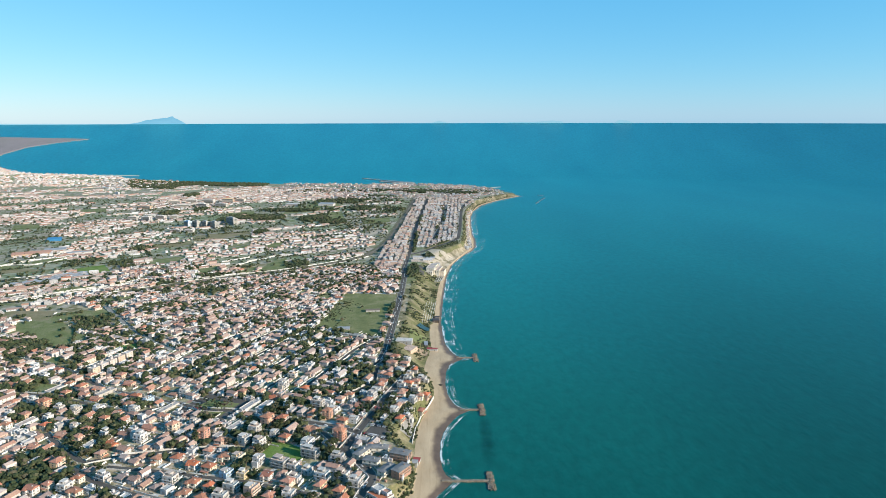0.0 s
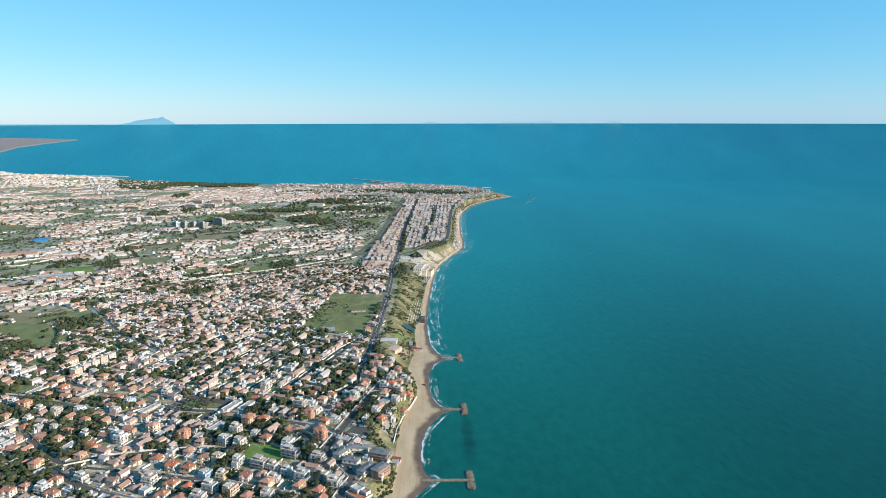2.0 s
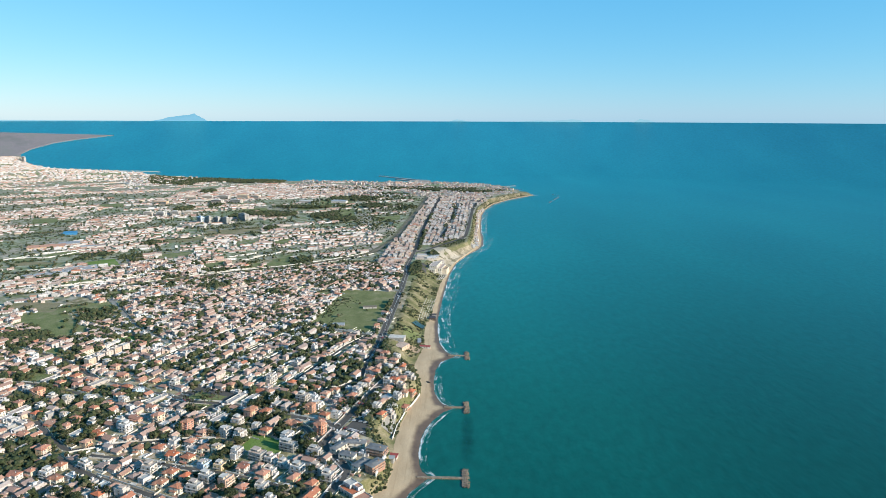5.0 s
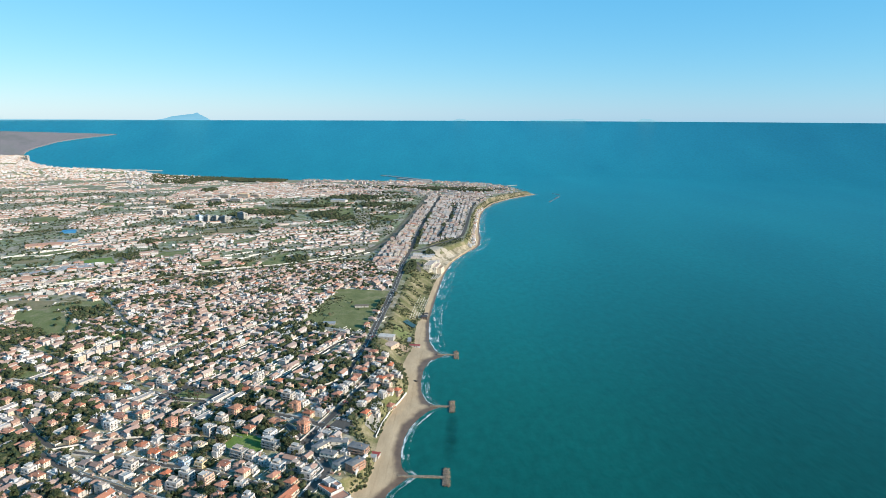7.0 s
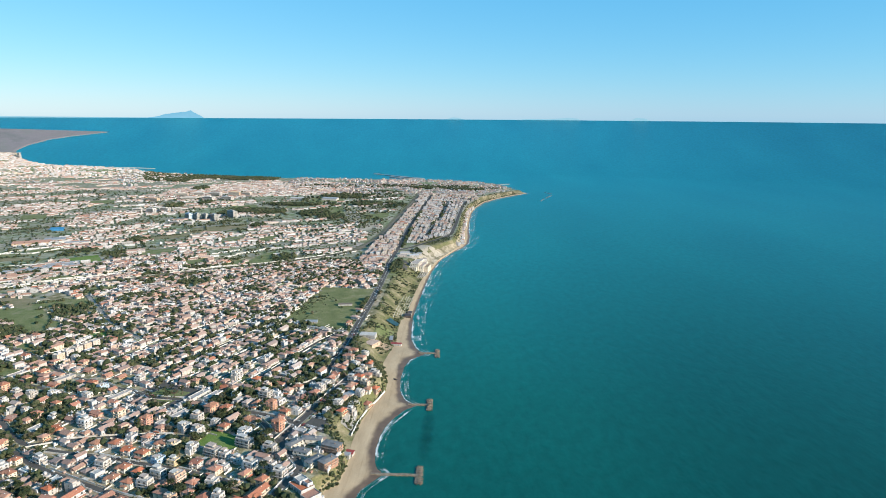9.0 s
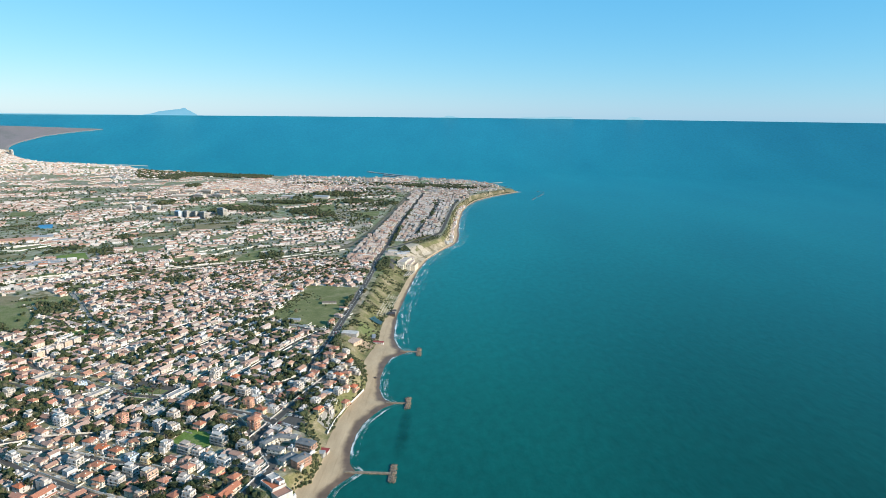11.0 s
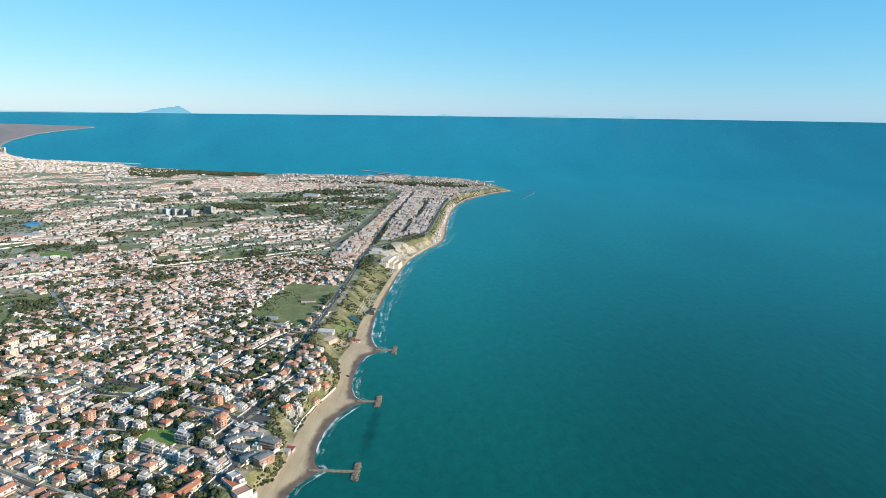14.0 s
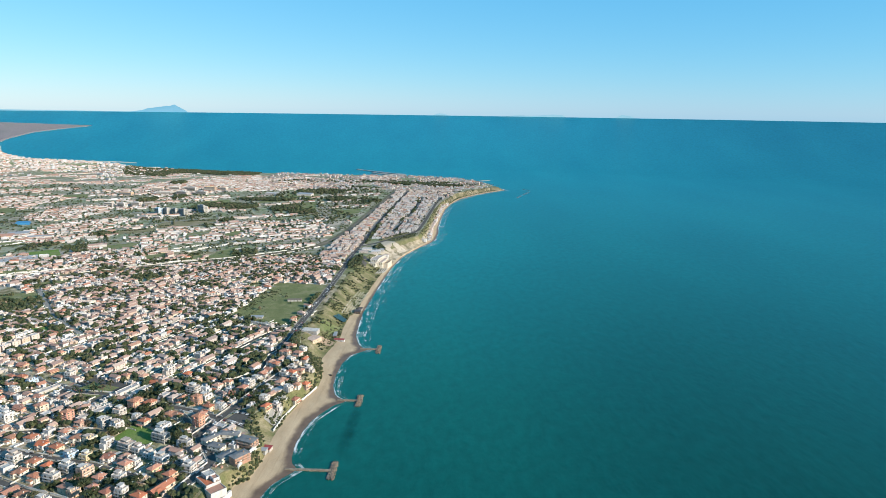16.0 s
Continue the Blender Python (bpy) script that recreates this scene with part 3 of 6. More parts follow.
FIELDS += [
    ("field", ((-664, 1742), (-690, 1838), (-554, 1912), (-520, 1809)), M_DRY, "broad dry-green field below the tower blocks"),
    ("field", ((-447, 1646), (-444, 1699), (-415, 1739), (-404, 1653)), M_GRASS, "small green field beside a lane"),
    ("field", ((-721, 2171), (-740, 2263), (-664, 2332), (-640, 2234)), M_GRASS, "green strip below the far groves"),
    ("field", ((-409, 2093), (-431, 2245), (-345, 2313), (-309, 2140)), M_GRASS, "green field on the far plain"),
    ("field", ((-731, 1642), (-743, 1703), (-667, 1742), (-636, 1678)), M_DRY, "dry field on the plain"),
    ("field", ((-659, 1452), (-683, 1525), (-606, 1543), (-591, 1505)), M_GRASS, "thin green field on the plain"),
    ("field", ((-940, 1367), (-969, 1410), (-906, 1409), (-849, 1398)), M_DRY, "brown ploughed strip on the plain"),
    ("field", ((-962, 1399), (-999, 1455), (-963, 1455), (-931, 1409)), M_GRASS, "green field on the plain"),
    ("field", ((-494, 758), (-504, 782), (-476, 775), (-464, 749)), M_GRASS, "grassy plot among gardens"),
    ("field", ((-486, 2359), (-514, 2552), (-397, 2585), (-367, 2418)), M_GRASS, "green field on the far plain"),
    ("field", ((-541, 2246), (-549, 2331), (-456, 2419), (-439, 2329)), M_GRASS, "bright field on the far plain"),
    ("field", ((-239, 2023), (-241, 2115), (-161, 2163), (-153, 2067)), M_GRASS, "green field by the railway"),
    ("field", ((-1271, 2284), (-1308, 2371), (-1229, 2400), (-1184, 2311)), M_GRASS, "green field on the far plain"),
    ("field", ((-1281, 1931), (-1327, 2015), (-1260, 2036), (-1215, 1961)), M_GRASS, "green field on the far plain"),
    ("field", ((-220, 1165), (-219, 1196), (-195, 1204), (-194, 1164)), M_GRASS, "green plot among villas"),
]
WOODS = [(-384, 564, 30, 24), (-60, 2975, 110, 28), (100, 2905, 80, 28), (-545, 1040, 19, 15), (-629, 1157, 18, 19), (-834, 1449, 18, 23), (-814, 1497, 27, 25), (-729, 1471, 26, 24), (-700, 1292, 14, 14), (-805, 1288, 23, 18), (-593, 868, 17, 20), (-504, 850, 18, 12), (-502, 890, 15, 9), (-699, 1054, 11, 9), (-432, 1219, 28, 33), (-540, 1281, 26, 14), (-475, 1343, 29, 20), (-320, 1455, 29, 41), (-696, 2115, 27, 48), (-607, 2163, 95, 50), (-412, 2135, 45, 61), (-519, 1877, 20, 29), (-758, 1637, 32, 29), (-693, 1436, 16, 17), (-546, 1082, 16, 17), (-334, 2063, 43, 46), (-282, 2379, 42, 61), (-946, 2273, 28, 55), (-371, 1253, 16, 17), (-1080, 2841, 25, 64), (-867, 2358, 25, 44)]
PLAIN_LANES = [
    ([(-762, 1162), (-706, 1229), (-609, 1281), (-516, 1308), (-400, 1372)], 6),
    ([(-1019, 1440), (-921, 1454), (-865, 1566), (-815, 1635), (-737, 1726)], 5),
    ([(-454, 1449), (-429, 1497), (-377, 1561), (-303, 1608)], 5),
    ([(-868, 1233), (-804, 1270), (-725, 1289)], 4.5),
    ([(-547, 1614), (-500, 1694), (-393, 1850)], 5),
    ([(-497, 1480), (-447, 1535), (-392, 1587), (-341, 1641)], 4.5),
    ([(-967, 1484), (-909, 1549)], 5),
    ([(-684, 1501), (-620, 1545), (-541, 1599)], 5),
    ([(-799, 1139), (-714, 1176)], 4.5),
    ([(-670, 1660), (-603, 1764), (-525, 1871)], 5),
    ([(-932, 2124), (-793, 2269), (-626, 2401)], 7),
    ([(-943, 1628), (-898, 1711), (-806, 1853)], 6),
]
for pts, wid in PLAIN_LANES:
    WAYS.append((pts, wid))
    ribbon("road", pts, wid, M_LANE, 0.42, "pale narrow lane across the plain", "road", 20)
for i, (nm, q, m, lab) in enumerate(FIELDS):
    patch(nm, q, m, 0.10 + 0.0045 * i if nm != "park_grass" else 0.2, lab, "field" if nm == "field" else nm.replace("_", " "))


def inside(q, x, y):
    s = 0
    for (ax, ay), (bx, by) in zip(q, q[1:] + q[:1]):
        c = (bx - ax) * (y - ay) - (by - ay) * (x - ax)
        if c == 0:
            continue
        if s and (c > 0) != (s > 0):
            return False
        s = 1 if c > 0 else -1
    return True


SEGS = []
for pts, wid in WAYS:
    for (ax, ay), (bx, by) in zip(pts, pts[1:]):
        SEGS.append((ax, ay, bx, by, wid / 2))
SEG = np.array(SEGS)


def road_gap(x, y):
    """Distance from the nearest road's edge."""
    ax, ay, bx, by, h = SEG.T
    dx, dy = bx - ax, by - ay
    t = np.clip(((x - ax) * dx + (y - ay) * dy) / (dx * dx + dy * dy), 0, 1)
    return float(np.min(np.hypot(ax + t * dx - x, ay + t * dy - y) - h))


TAKEN = {}


def free(x, y, r):
    cx, cy = int(x // 20), int(y // 20)
    for i in (-1, 0, 1):
        for j in (-1, 0, 1):
            for px, py, pr in TAKEN.get((cx + i, cy + j), ()):
                if (px - x) ** 2 + (py - y) ** 2 < (pr + r) ** 2:
                    return False
    return True


def take(x, y, r):
    TAKEN.setdefault((int(x // 20), int(y // 20)), []).append((x, y, r))


def in_field(x, y):
    return any(((x - cx) / rx) ** 2 + ((y - cy) / ry) ** 2 < 1 for cx, cy, rx, ry in WOODS) or any(inside(q, x, y) for _, q, _, _ in FIELDS)


# ---- houses ----
def box(bm, x0, x1, y0, y1, z0, z1):
    v = [bm.verts.new((x, y, z)) for z in (z0, z1) for x, y in ((x0, y0), (x1, y0), (x1, y1), (x0, y1))]
    for f in ((3, 2, 1, 0), (4, 5, 6, 7), (0, 1, 5, 4), (1, 2, 6, 5), (2, 3, 7, 6), (3, 0, 4, 7)):
        bm.faces.new([v[i] for i in f])
    return v


def hip(bm, x0, x1, y0, y1, z, rise, over=0.5, gable=False, thick=0.25):
    """A pitched roof with eaves; the ridge runs along the longer side."""
    x0, x1, y0, y1 = x0 - over, x1 + over, y0 - over, y1 + over
    w, d = x1 - x0, y1 - y0
    if w >= d:
        inset = 0 if gable else d / 2
        ridge = [(x0 + inset, (y0 + y1) / 2), (x1 - inset, (y0 + y1) / 2)]
    else:
        inset = 0 if gable else w / 2
        ridge = [((x0 + x1) / 2, y0 + inset), ((x0 + x1) / 2, y1 - inset)]
    lo = [bm.verts.new((x, y, z - thick)) for x, y in ((x0, y0), (x1, y0), (x1, y1), (x0, y1))]
    up = [bm.verts.new((x, y, z)) for x, y in ((x0, y0), (x1, y0), (x1, y1), (x0, y1))]
    r = [bm.verts.new((x, y, z + rise)) for x, y in ridge]
    bm.faces.new(lo[::-1])
    for i in range(4):
        bm.faces.new((lo[i], lo[(i + 1) % 4], up[(i + 1) % 4], up[i]))
    if w >= d:
        faces = ((up[0], up[1], r[1], r[0]), (up[1], up[2], r[1]), (up[2], up[3], r[0], r[1]), (up[3], up[0], r[0]))
    else:
        faces = ((up[0], up[1], r[0]), (up[1], up[2], r[1], r[0]), (up[2], up[3], r[1]), (up[3], up[0], r[0], r[1]))
    for q in faces:
        bm.faces.new(q)


def shell(bm, x0, x1, y0, y1, z0, z1, floor, t=0.25):
    """Four walls with a parapet round a sunk terrace, in one piece."""
    outer = ((x0, y0), (x1, y0), (x1, y1), (x0, y1))
    inner = ((x0 + t, y0 + t), (x1 - t, y0 + t), (x1 - t, y1 - t), (x0 + t, y1 - t))
    rings = [[bm.verts.new((x, y, z)) for x, y in r] for r, z in ((outer, z0), (outer, z1), (inner, z1), (inner, floor))]
    for a, b in zip(rings, rings[1:]):
        for i in range(4):
            bm.faces.new((a[i], a[(i + 1) % 4], b[(i + 1) % 4], b[i]))
    bm.faces.new(rings[3])


def shared(name, build, material):
    bm = bmesh.new()
    build(bm)
    me = bpy.data.meshes.new(name)
    bm.normal_update()
    bm.to_mesh(me)
    bm.free()
    me.materials.append(material)
    return me


W_MESH = shared("window", lambda bm: box(bm, -0.65, 0.65, -0.07, 0.03, -0.8, 0.8), M_GLASS)
W_TALL = shared("window", lambda bm: box(bm, -0.9, 0.9, -0.07, 0.03, -1.1, 1.1), M_GLASS)
D_MESH = shared("door", lambda bm: box(bm, -0.55, 0.55, -0.09, 0.03, 0, 2.15), M_SHUTTER)


def piece(name, me, parent, m):
    ob = new(name, me)
    ob.parent = parent
    ob.matrix_basis = m
    return ob


def make_house(label, w, d, floors, wall, roof, style, wing=None, balconies=0, porch=False, pitch=0.26, bay=0.0):
    """A house about its base centre: walls, roof, chimney, windows, door, balconies."""
    root = tagged(new("house"), label, "house", "houses of the seaside town")
    top = floors * 3.0 + 0.4
    x0, x1, y0, y1 = -w / 2, w / 2, -d / 2, d / 2
    bm = bmesh.new()
    if style == "flat":
        shell(bm, x0, x1, y0, y1, -1.5, top + 0.9, top)
    else:
        v = box(bm, x0, x1, y0, y1, -1.5, top)
        if style == "gable":
            peak = [bm.verts.new((x, 0, top + d * 0.22)) for x in (x0, x1)]
            bm.faces.new((v[4], v[7], peak[0]))
            bm.faces.new((v[5], v[6], peak[1]))
    part("wall", bm, wall, root)
    bm = bmesh.new()
    if style == "flat":
        box(bm, x0 + 0.27, x1 - 0.27, y0 + 0.27, y1 - 0.27, top + 0.01, top + 0.12)
    else:
        hip(bm, x0, x1, y0, y1, top + 0.2, min(w, d) * pitch, 0.6, style == "gable")
    roof_ob = part("roof", bm, roof, root)
    if style == "flat" and floors > 1:
        bm = bmesh.new()
        box(bm, x0 + w * 0.08, x0 + w * 0.56, y1 - d * 0.66, y1 - d * 0.08, top + 0.12, top + 2.7)
        loft = part("stair_house", bm, wall, root)
        bm = bmesh.new()
        box(bm, x0 + w * 0.04, x0 + w * 0.62, y1 - d * 0.74, y1 - d * 0.04, top + 2.71, top + 2.9)
        part("slab_roof", bm, roof, loft)
        piece("window", W_TALL, loft, pose(x0 + w * 0.32, y1 - d * 0.66 - 0.02, top + 1.4))
    bm = bmesh.new()
    cz = top + (0.12 if style == "flat" else 0.6)
    box(bm, x1 - w * 0.3, x1 - w * 0.3 + 0.8, y0 + d * 0.35, y0 + d * 0.35 + 0.7, cz, cz + 2.0)
    part("chimney", bm, wall, roof_ob)
    if wing:
        wx0, wx1, wy0, wy1, wf = wing
        wz = wf * 3.0 + 0.2
        bm = bmesh.new()
        if style == "flat":
            shell(bm, wx0, wx1, wy0, wy1, -1.5, wz + 0.8, wz)
        else:
            box(bm, wx0, wx1, wy0, wy1, -1.5, wz)
        part("wing", bm, wall, root)
        bm = bmesh.new()
        if style == "flat":
            box(bm, wx0 + 0.27, wx1 - 0.27, wy0 + 0.27, wy1 - 0.27, wz + 0.01, wz + 0.1)
        else:
            hip(bm, wx0, wx1, wy0, wy1, wz + 0.2, min(wx1 - wx0, wy1 - wy0) * 0.22, 0.5)
        part("wing_roof", bm, roof, root)
    if bay:
        bm = bmesh.new()
        bx = x0 + w * 0.46
        box(bm, x0 + 0.4, bx, y0 - bay, y0 - 0.01, -1.5, top - 0.5)
        front = part("bay", bm, wall, root)
        bm = bmesh.new()
        hip(bm, x0 + 0.4, bx, y0 - bay, y0 + d * 0.42, top - 0.3, (bx - x0) * pitch, 0.5)
        part("bay_roof", bm, roof, front)
        for f in range(floors):
            piece("window", W_MESH, front, pose((x0 + 0.4 + bx) / 2, y0 - bay - 0.02, f * 3.0 + 1.7))
    for f in range(floors):
        z = f * 3.0 + 1.75
        for side in range(4):
            length = w if side in (0, 2) else d
            n = 3 if length > 12.6 else 2 if side in (0, 1) else 1
            for k in range(n):
                a = -length / 2 + length * (k + 0.5) / n
                if side == 0 and k == 0 and (f == 0 or bay):
                    continue
                big = side in (0, 1) and f > 0 and balconies > side
                m = pose(0, 0, 0, 0, 0, 90 * side) @ pose(a, -(d if side in (0, 2) else w) / 2 - 0.02, z - (0.35 if big else 0))
                piece("window", W_TALL if big else W_MESH, root, m)
    piece("door", D_MESH, root, pose(-w / 2 + w * (0.6 if bay else 0.25), y0 - 0.02, 0.1))
    for f in range(1, floors):
        for s in range(balconies):
            bm = bmesh.new()
            z = f * 3.0
            if s == 0:
                bx = x0 + (w * 0.46 + 0.05 if bay else 0.3)
                box(bm, bx, x1 - 0.3, y0 - 1.6, y0, z + 0.05, z + 0.25)
                rail = (bx, x1 - 0.3, y0 - 1.6, y0 - 1.45)
            else:
                box(bm, x1, x1 + 1.5, y0 + 0.5, y1 - 1.0, z + 0.05, z + 0.25)
                rail = (x1 + 1.35, x1 + 1.5, y0 + 0.5, y1 - 1.0)
            slab = part("balcony", bm, M_CONCRETE, root)
            bm = bmesh.new()
            box(bm, *rail, z + 0.25, z + 1.2)
            part("railing", bm, wall, slab)
    if porch:
        bm = bmesh.new()
        hip(bm, x0 + 1, x1 - 1, y0 - 3.0, y0 - 0.7, 2.9, 0.5, 0.2)
        part("porch_roof", bm, roof, root)
        for px in (x0 + 1.1, x1 - 1.1):
            bm = bmesh.new()
            box(bm, px - 0.15, px + 0.15, y0 - 2.9, y0 - 2.6, -1.5, 2.7)
            part("porch_post", bm, wall, root)
    return root


M_CREAM = varied("cream_plaster", [(0.0, (0.616, 0.546, 0.44)), (0.5, (0.651, 0.607, 0.528)), (1.0, (0.581, 0.484, 0.37))])
M_SALMON = varied("salmon_plaster", [(0.0, (0.56, 0.27, 0.18)), (0.5, (0.62, 0.38, 0.26)), (1.0, (0.50, 0.24, 0.20))])
M_BRICK = varied("brick_facing", [(0.0, (0.36, 0.20, 0.14)), (1.0, (0.44, 0.27, 0.19))])
M_PALEBLUE = varied("pale_blue_plaster", [(0.0, (0.36, 0.46, 0.56)), (1.0, (0.46, 0.54, 0.60))])
M_SLATE = varied("grey_metal_roof", [(0.0, (0.15, 0.155, 0.16)), (1.0, (0.21, 0.205, 0.20))], dirt=0.3)
M_ORANGE = varied("orange_tiles", [(0.0, (0.378, 0.153, 0.09)), (0.5, (0.342, 0.18, 0.117)), (1.0, (0.414, 0.189, 0.117))], grain=1.2, dirt=0.35)
PROTO = {
    "hip": make_house("villa with warm plastered walls and hipped clay-tile roof", 10, 8.5, 2, M_WARM, M_TILE, "hip", None, 1, True),
    "hipw": make_house("white villa with a low wing and hipped clay roofs", 9, 8, 2, M_WHITE, M_TILE, "hip", (4.5, 7.6, -3, 2.2, 1), 1, bay=2.0),
    "gable": make_house("white two-storey house with a gabled clay-tile roof", 10.5, 8, 2, M_WHITE, M_TILE, "gable", None, 1, bay=1.8),
    "gablew": make_house("warm-toned cottage with a gabled clay-tile roof", 12, 8, 1, M_WARM, M_TILE, "gable", (-6, -2.0, 4.0, 7, 1), 0, True),
    "flat2": make_house("white two-storey house with a flat roof terrace", 9, 8.5, 2, M_WHITE, M_FLAT, "flat", (4.5, 7.4, -3, 3, 1), 1),
    "flat2w": make_house("cream flat-roofed house with a walled terrace", 9.5, 8.5, 2, M_WARM, M_FLAT, "flat", None, 1),
    "flat3": make_house("white three-storey house with balconies and roof terrace", 10.5, 9, 3, M_WHITE, M_FLAT, "flat", (-7.6, -5.25, -3.5, 3.5, 2), 2),
    "modern": make_house("white and dark three-storey house with wide balconies", 12, 9, 3, M_WHITE, M_FLAT, "flat", None, 2),
    "grey": make_house("grey flat-roofed apartment house with long balconies", 14, 9, 3, M_CONCRETE, M_FLAT, "flat", None, 2),
    "block": make_house("warm-toned three-storey apartment house with clay roof", 11.5, 9.5, 3, M_WARM, M_TILE, "hip", None, 2, bay=1.8),
    "tall": make_house("ochre four-storey apartment block with stacked balconies", 14, 10, 4, M_WARM, M_FLAT, "flat", None, 2),
    "hipo": make_house("cream villa with a bright orange hipped roof", 10, 8.5, 2, M_CREAM, M_ORANGE, "hip", (-8, -5, -3, 2.5, 1), 1, bay=2.4),
    "salmon": make_house("salmon apartment house with brick-red roof", 11, 9.5, 4, M_SALMON, M_ORANGE, "hip", None, 2, bay=1.6),
    "blue": make_house("pale blue flat-roofed house with terrace", 9.5, 9, 2, M_PALEBLUE, M_FLAT, "flat", None, 1),
    "estate": make_house("two-storey cream estate wing with low grey roof", 19, 9.5, 2, M_CREAM, M_SLATE, "hip", None, 1, False, 0.12),
    "brick": make_house("brick-red estate block with balconies and low grey roof", 19, 10.5, 3, M_BRICK, M_SLATE, "hip", None, 2, False, 0.1),
    "row": make_house("row of joined villas under one long clay roof", 19, 9, 2, M_WARM, M_TILE, "gable", None, 1, bay=2.0),
    "roww": make_house("white joined villas under a long clay-tile roof", 17, 9, 2, M_WHITE, M_TILE, "gable", None, 1, True),
    "long": make_house("long low white terrace of joined houses", 24, 8, 1, M_WHITE, M_FLAT, "flat", None, 0),
}
REACH = {"estate": 8.5, "row": 8.6, "roww": 8.2, "hipo": 6.6, "salmon": 7.2, "blue": 6.2, "hip": 6.6, "hipw": 6.6, "gable": 6.6, "gablew": 6.8, "flat2": 6.2, "flat2w": 6.0, "flat3": 6.9, "modern": 7.2, "grey": 7.8, "block": 7.2, "tall": 7.9, "long": 10.5}
near_count = 0


def place_house(kind, x, y, turn):
    global near_count
    near_count += 1
    clear = REACH[kind] * 0.62
    spots = [(math.hypot(i, j), x + i, y + j) for i in range(-9, 10, 3) for j in range(-9, 10, 3)]
    fit_spots = [q for q in sorted(spots) if road_gap(q[1], q[2]) > clear and not in_field(q[1], q[2])]
    if fit_spots:
        _, x, y = fit_spots[0]
    m = pose(x, y, ground_z(x, y), 0, 0, turn) @ Matrix.Diagonal((random.uniform(0.8, 1.22), random.uniform(0.82, 1.1), random.uniform(0.76, 0.98), 1))
    take(x, y, REACH[kind])
    return copy_thing(PROTO[kind], m)


SHORE_QUARTER = [('hipo', -270, 592), ('hipw', -251, 594), ('gable', -230, 580), ('flat3', -241, 554), ('hipo', -218, 549), ('hip', -201, 543), ('hipo', -220, 532), ('hipo', -202, 525), ('flat3', -185, 524), ('modern', -180, 539), ('tall', -159, 532), ('hipw', -143, 527), ('blue', -193, 566), ('flat2w', -177, 561), ('gable', -153, 561), ('hip', -213, 575), ('hipo', -203, 596), ('flat2w', -190, 594), ('flat3', -168, 587), ('grey', -146, 583), ('flat2', -132, 578), ('flat2', -117, 570), ('flat2', -126, 557), ('hip', -134, 547), ('flat3', -100, 559), ('hip', -100, 544), ('flat2w', -101, 529), ('modern', -125, 528)]
JUNCTION_QUARTER = [('hipw', -140, 511), ('flat3', -110, 504), ('hip', -93, 500), ('gablew', -212, 505), ('hipo', -194, 497), ('flat2', -172, 494), ('hipw', -224, 607), ('salmon', -241, 640), ('hip', -219, 624), ('modern', -194, 628), ('flat3', -177, 622), ('long', -214, 664), ('flat3', -190, 652), ('salmon', -181, 669), ('block', -165, 673), ('flat2', -167, 645), ('hip', -153, 633), ('flat3', -127, 622), ('grey', -120, 601), ('block', -280, 656), ('flat2', -262, 671), ('gablew', -307, 658), ('flat2', -313, 640), ('flat3', -301, 744), ('long', -307, 714), ('gable', -301, 683), ('long', -213, 712), ('long', -196, 713)]
PARK_QUARTER = [('hip', -209, 746), ('hip', -232, 748), ('gablew', -189, 734), ('flat2', -168, 712), ('flat3', -186, 766), ('flat2w', -182, 800), ('hipw', -157, 758), ('flat2w', -140, 742), ('flat3', -133, 714), ('hipo', -135, 689), ('salmon', -117, 685), ('flat2', -112, 698), ('hip', -109, 727), ('hipo', -99, 736), ('gablew', -83, 713), ('hip', -76, 721), ('flat3', -72, 735), ('hip', -98, 671), ('flat2', -86, 675), ('hipo', -134, 651), ('hipo', -119, 652), ('salmon', -98, 633), ('hip', -100, 653), ('flat3', -91, 592), ('hipo', -84, 598), ('flat3', -82, 560), ('flat3', -68, 547), ('hip', -81, 535)]
BLUFF_QUARTER = [('flat2', -69, 752), ('gable', -65, 764), ('gable', -66, 802), ('hip', -37, 740), ('flat2', -43, 698), ('hip', -35, 678), ('flat2', -26, 689), ('flat2', -22, 725), ('hip', -13, 720), ('flat2w', -20, 755), ('hip', -8, 752), ('hip', -21, 776), ('flat2', -13, 786), ('flat2', -35, 785), ('hipo', -466, 662), ('hip', -422, 661), ('gablew', -409, 620), ('gable', -392, 614), ('gablew', -378, 593), ('block', -364, 581), ('gablew', -417, 595), ('gablew', -391, 552)]
PINE_QUARTER = [('hip', -351, 546), ('flat3', -333, 542), ('hipo', -320, 535), ('gable', -361, 538), ('hipo', -329, 563), ('flat2', -308, 558), ('gablew', -332, 623), ('hip', -331, 599), ('long', -354, 620), ('hip', -371, 635), ('gablew', -394, 644), ('hip', -371, 652), ('flat2', -347, 644), ('gablew', -320, 635), ('modern', -305, 633), ('flat2', -387, 658), ('flat2', -431, 704), ('flat3', -409, 699), ('gable', -386, 684), ('hip', -365, 677), ('gable', -341, 673), ('gablew', -355, 696), ('flat2', -338, 700), ('hipo', -354, 714), ('gablew', -309, 688), ('flat2', -385, 703), ('salmon', -452, 711), ('hip', -461, 689)]
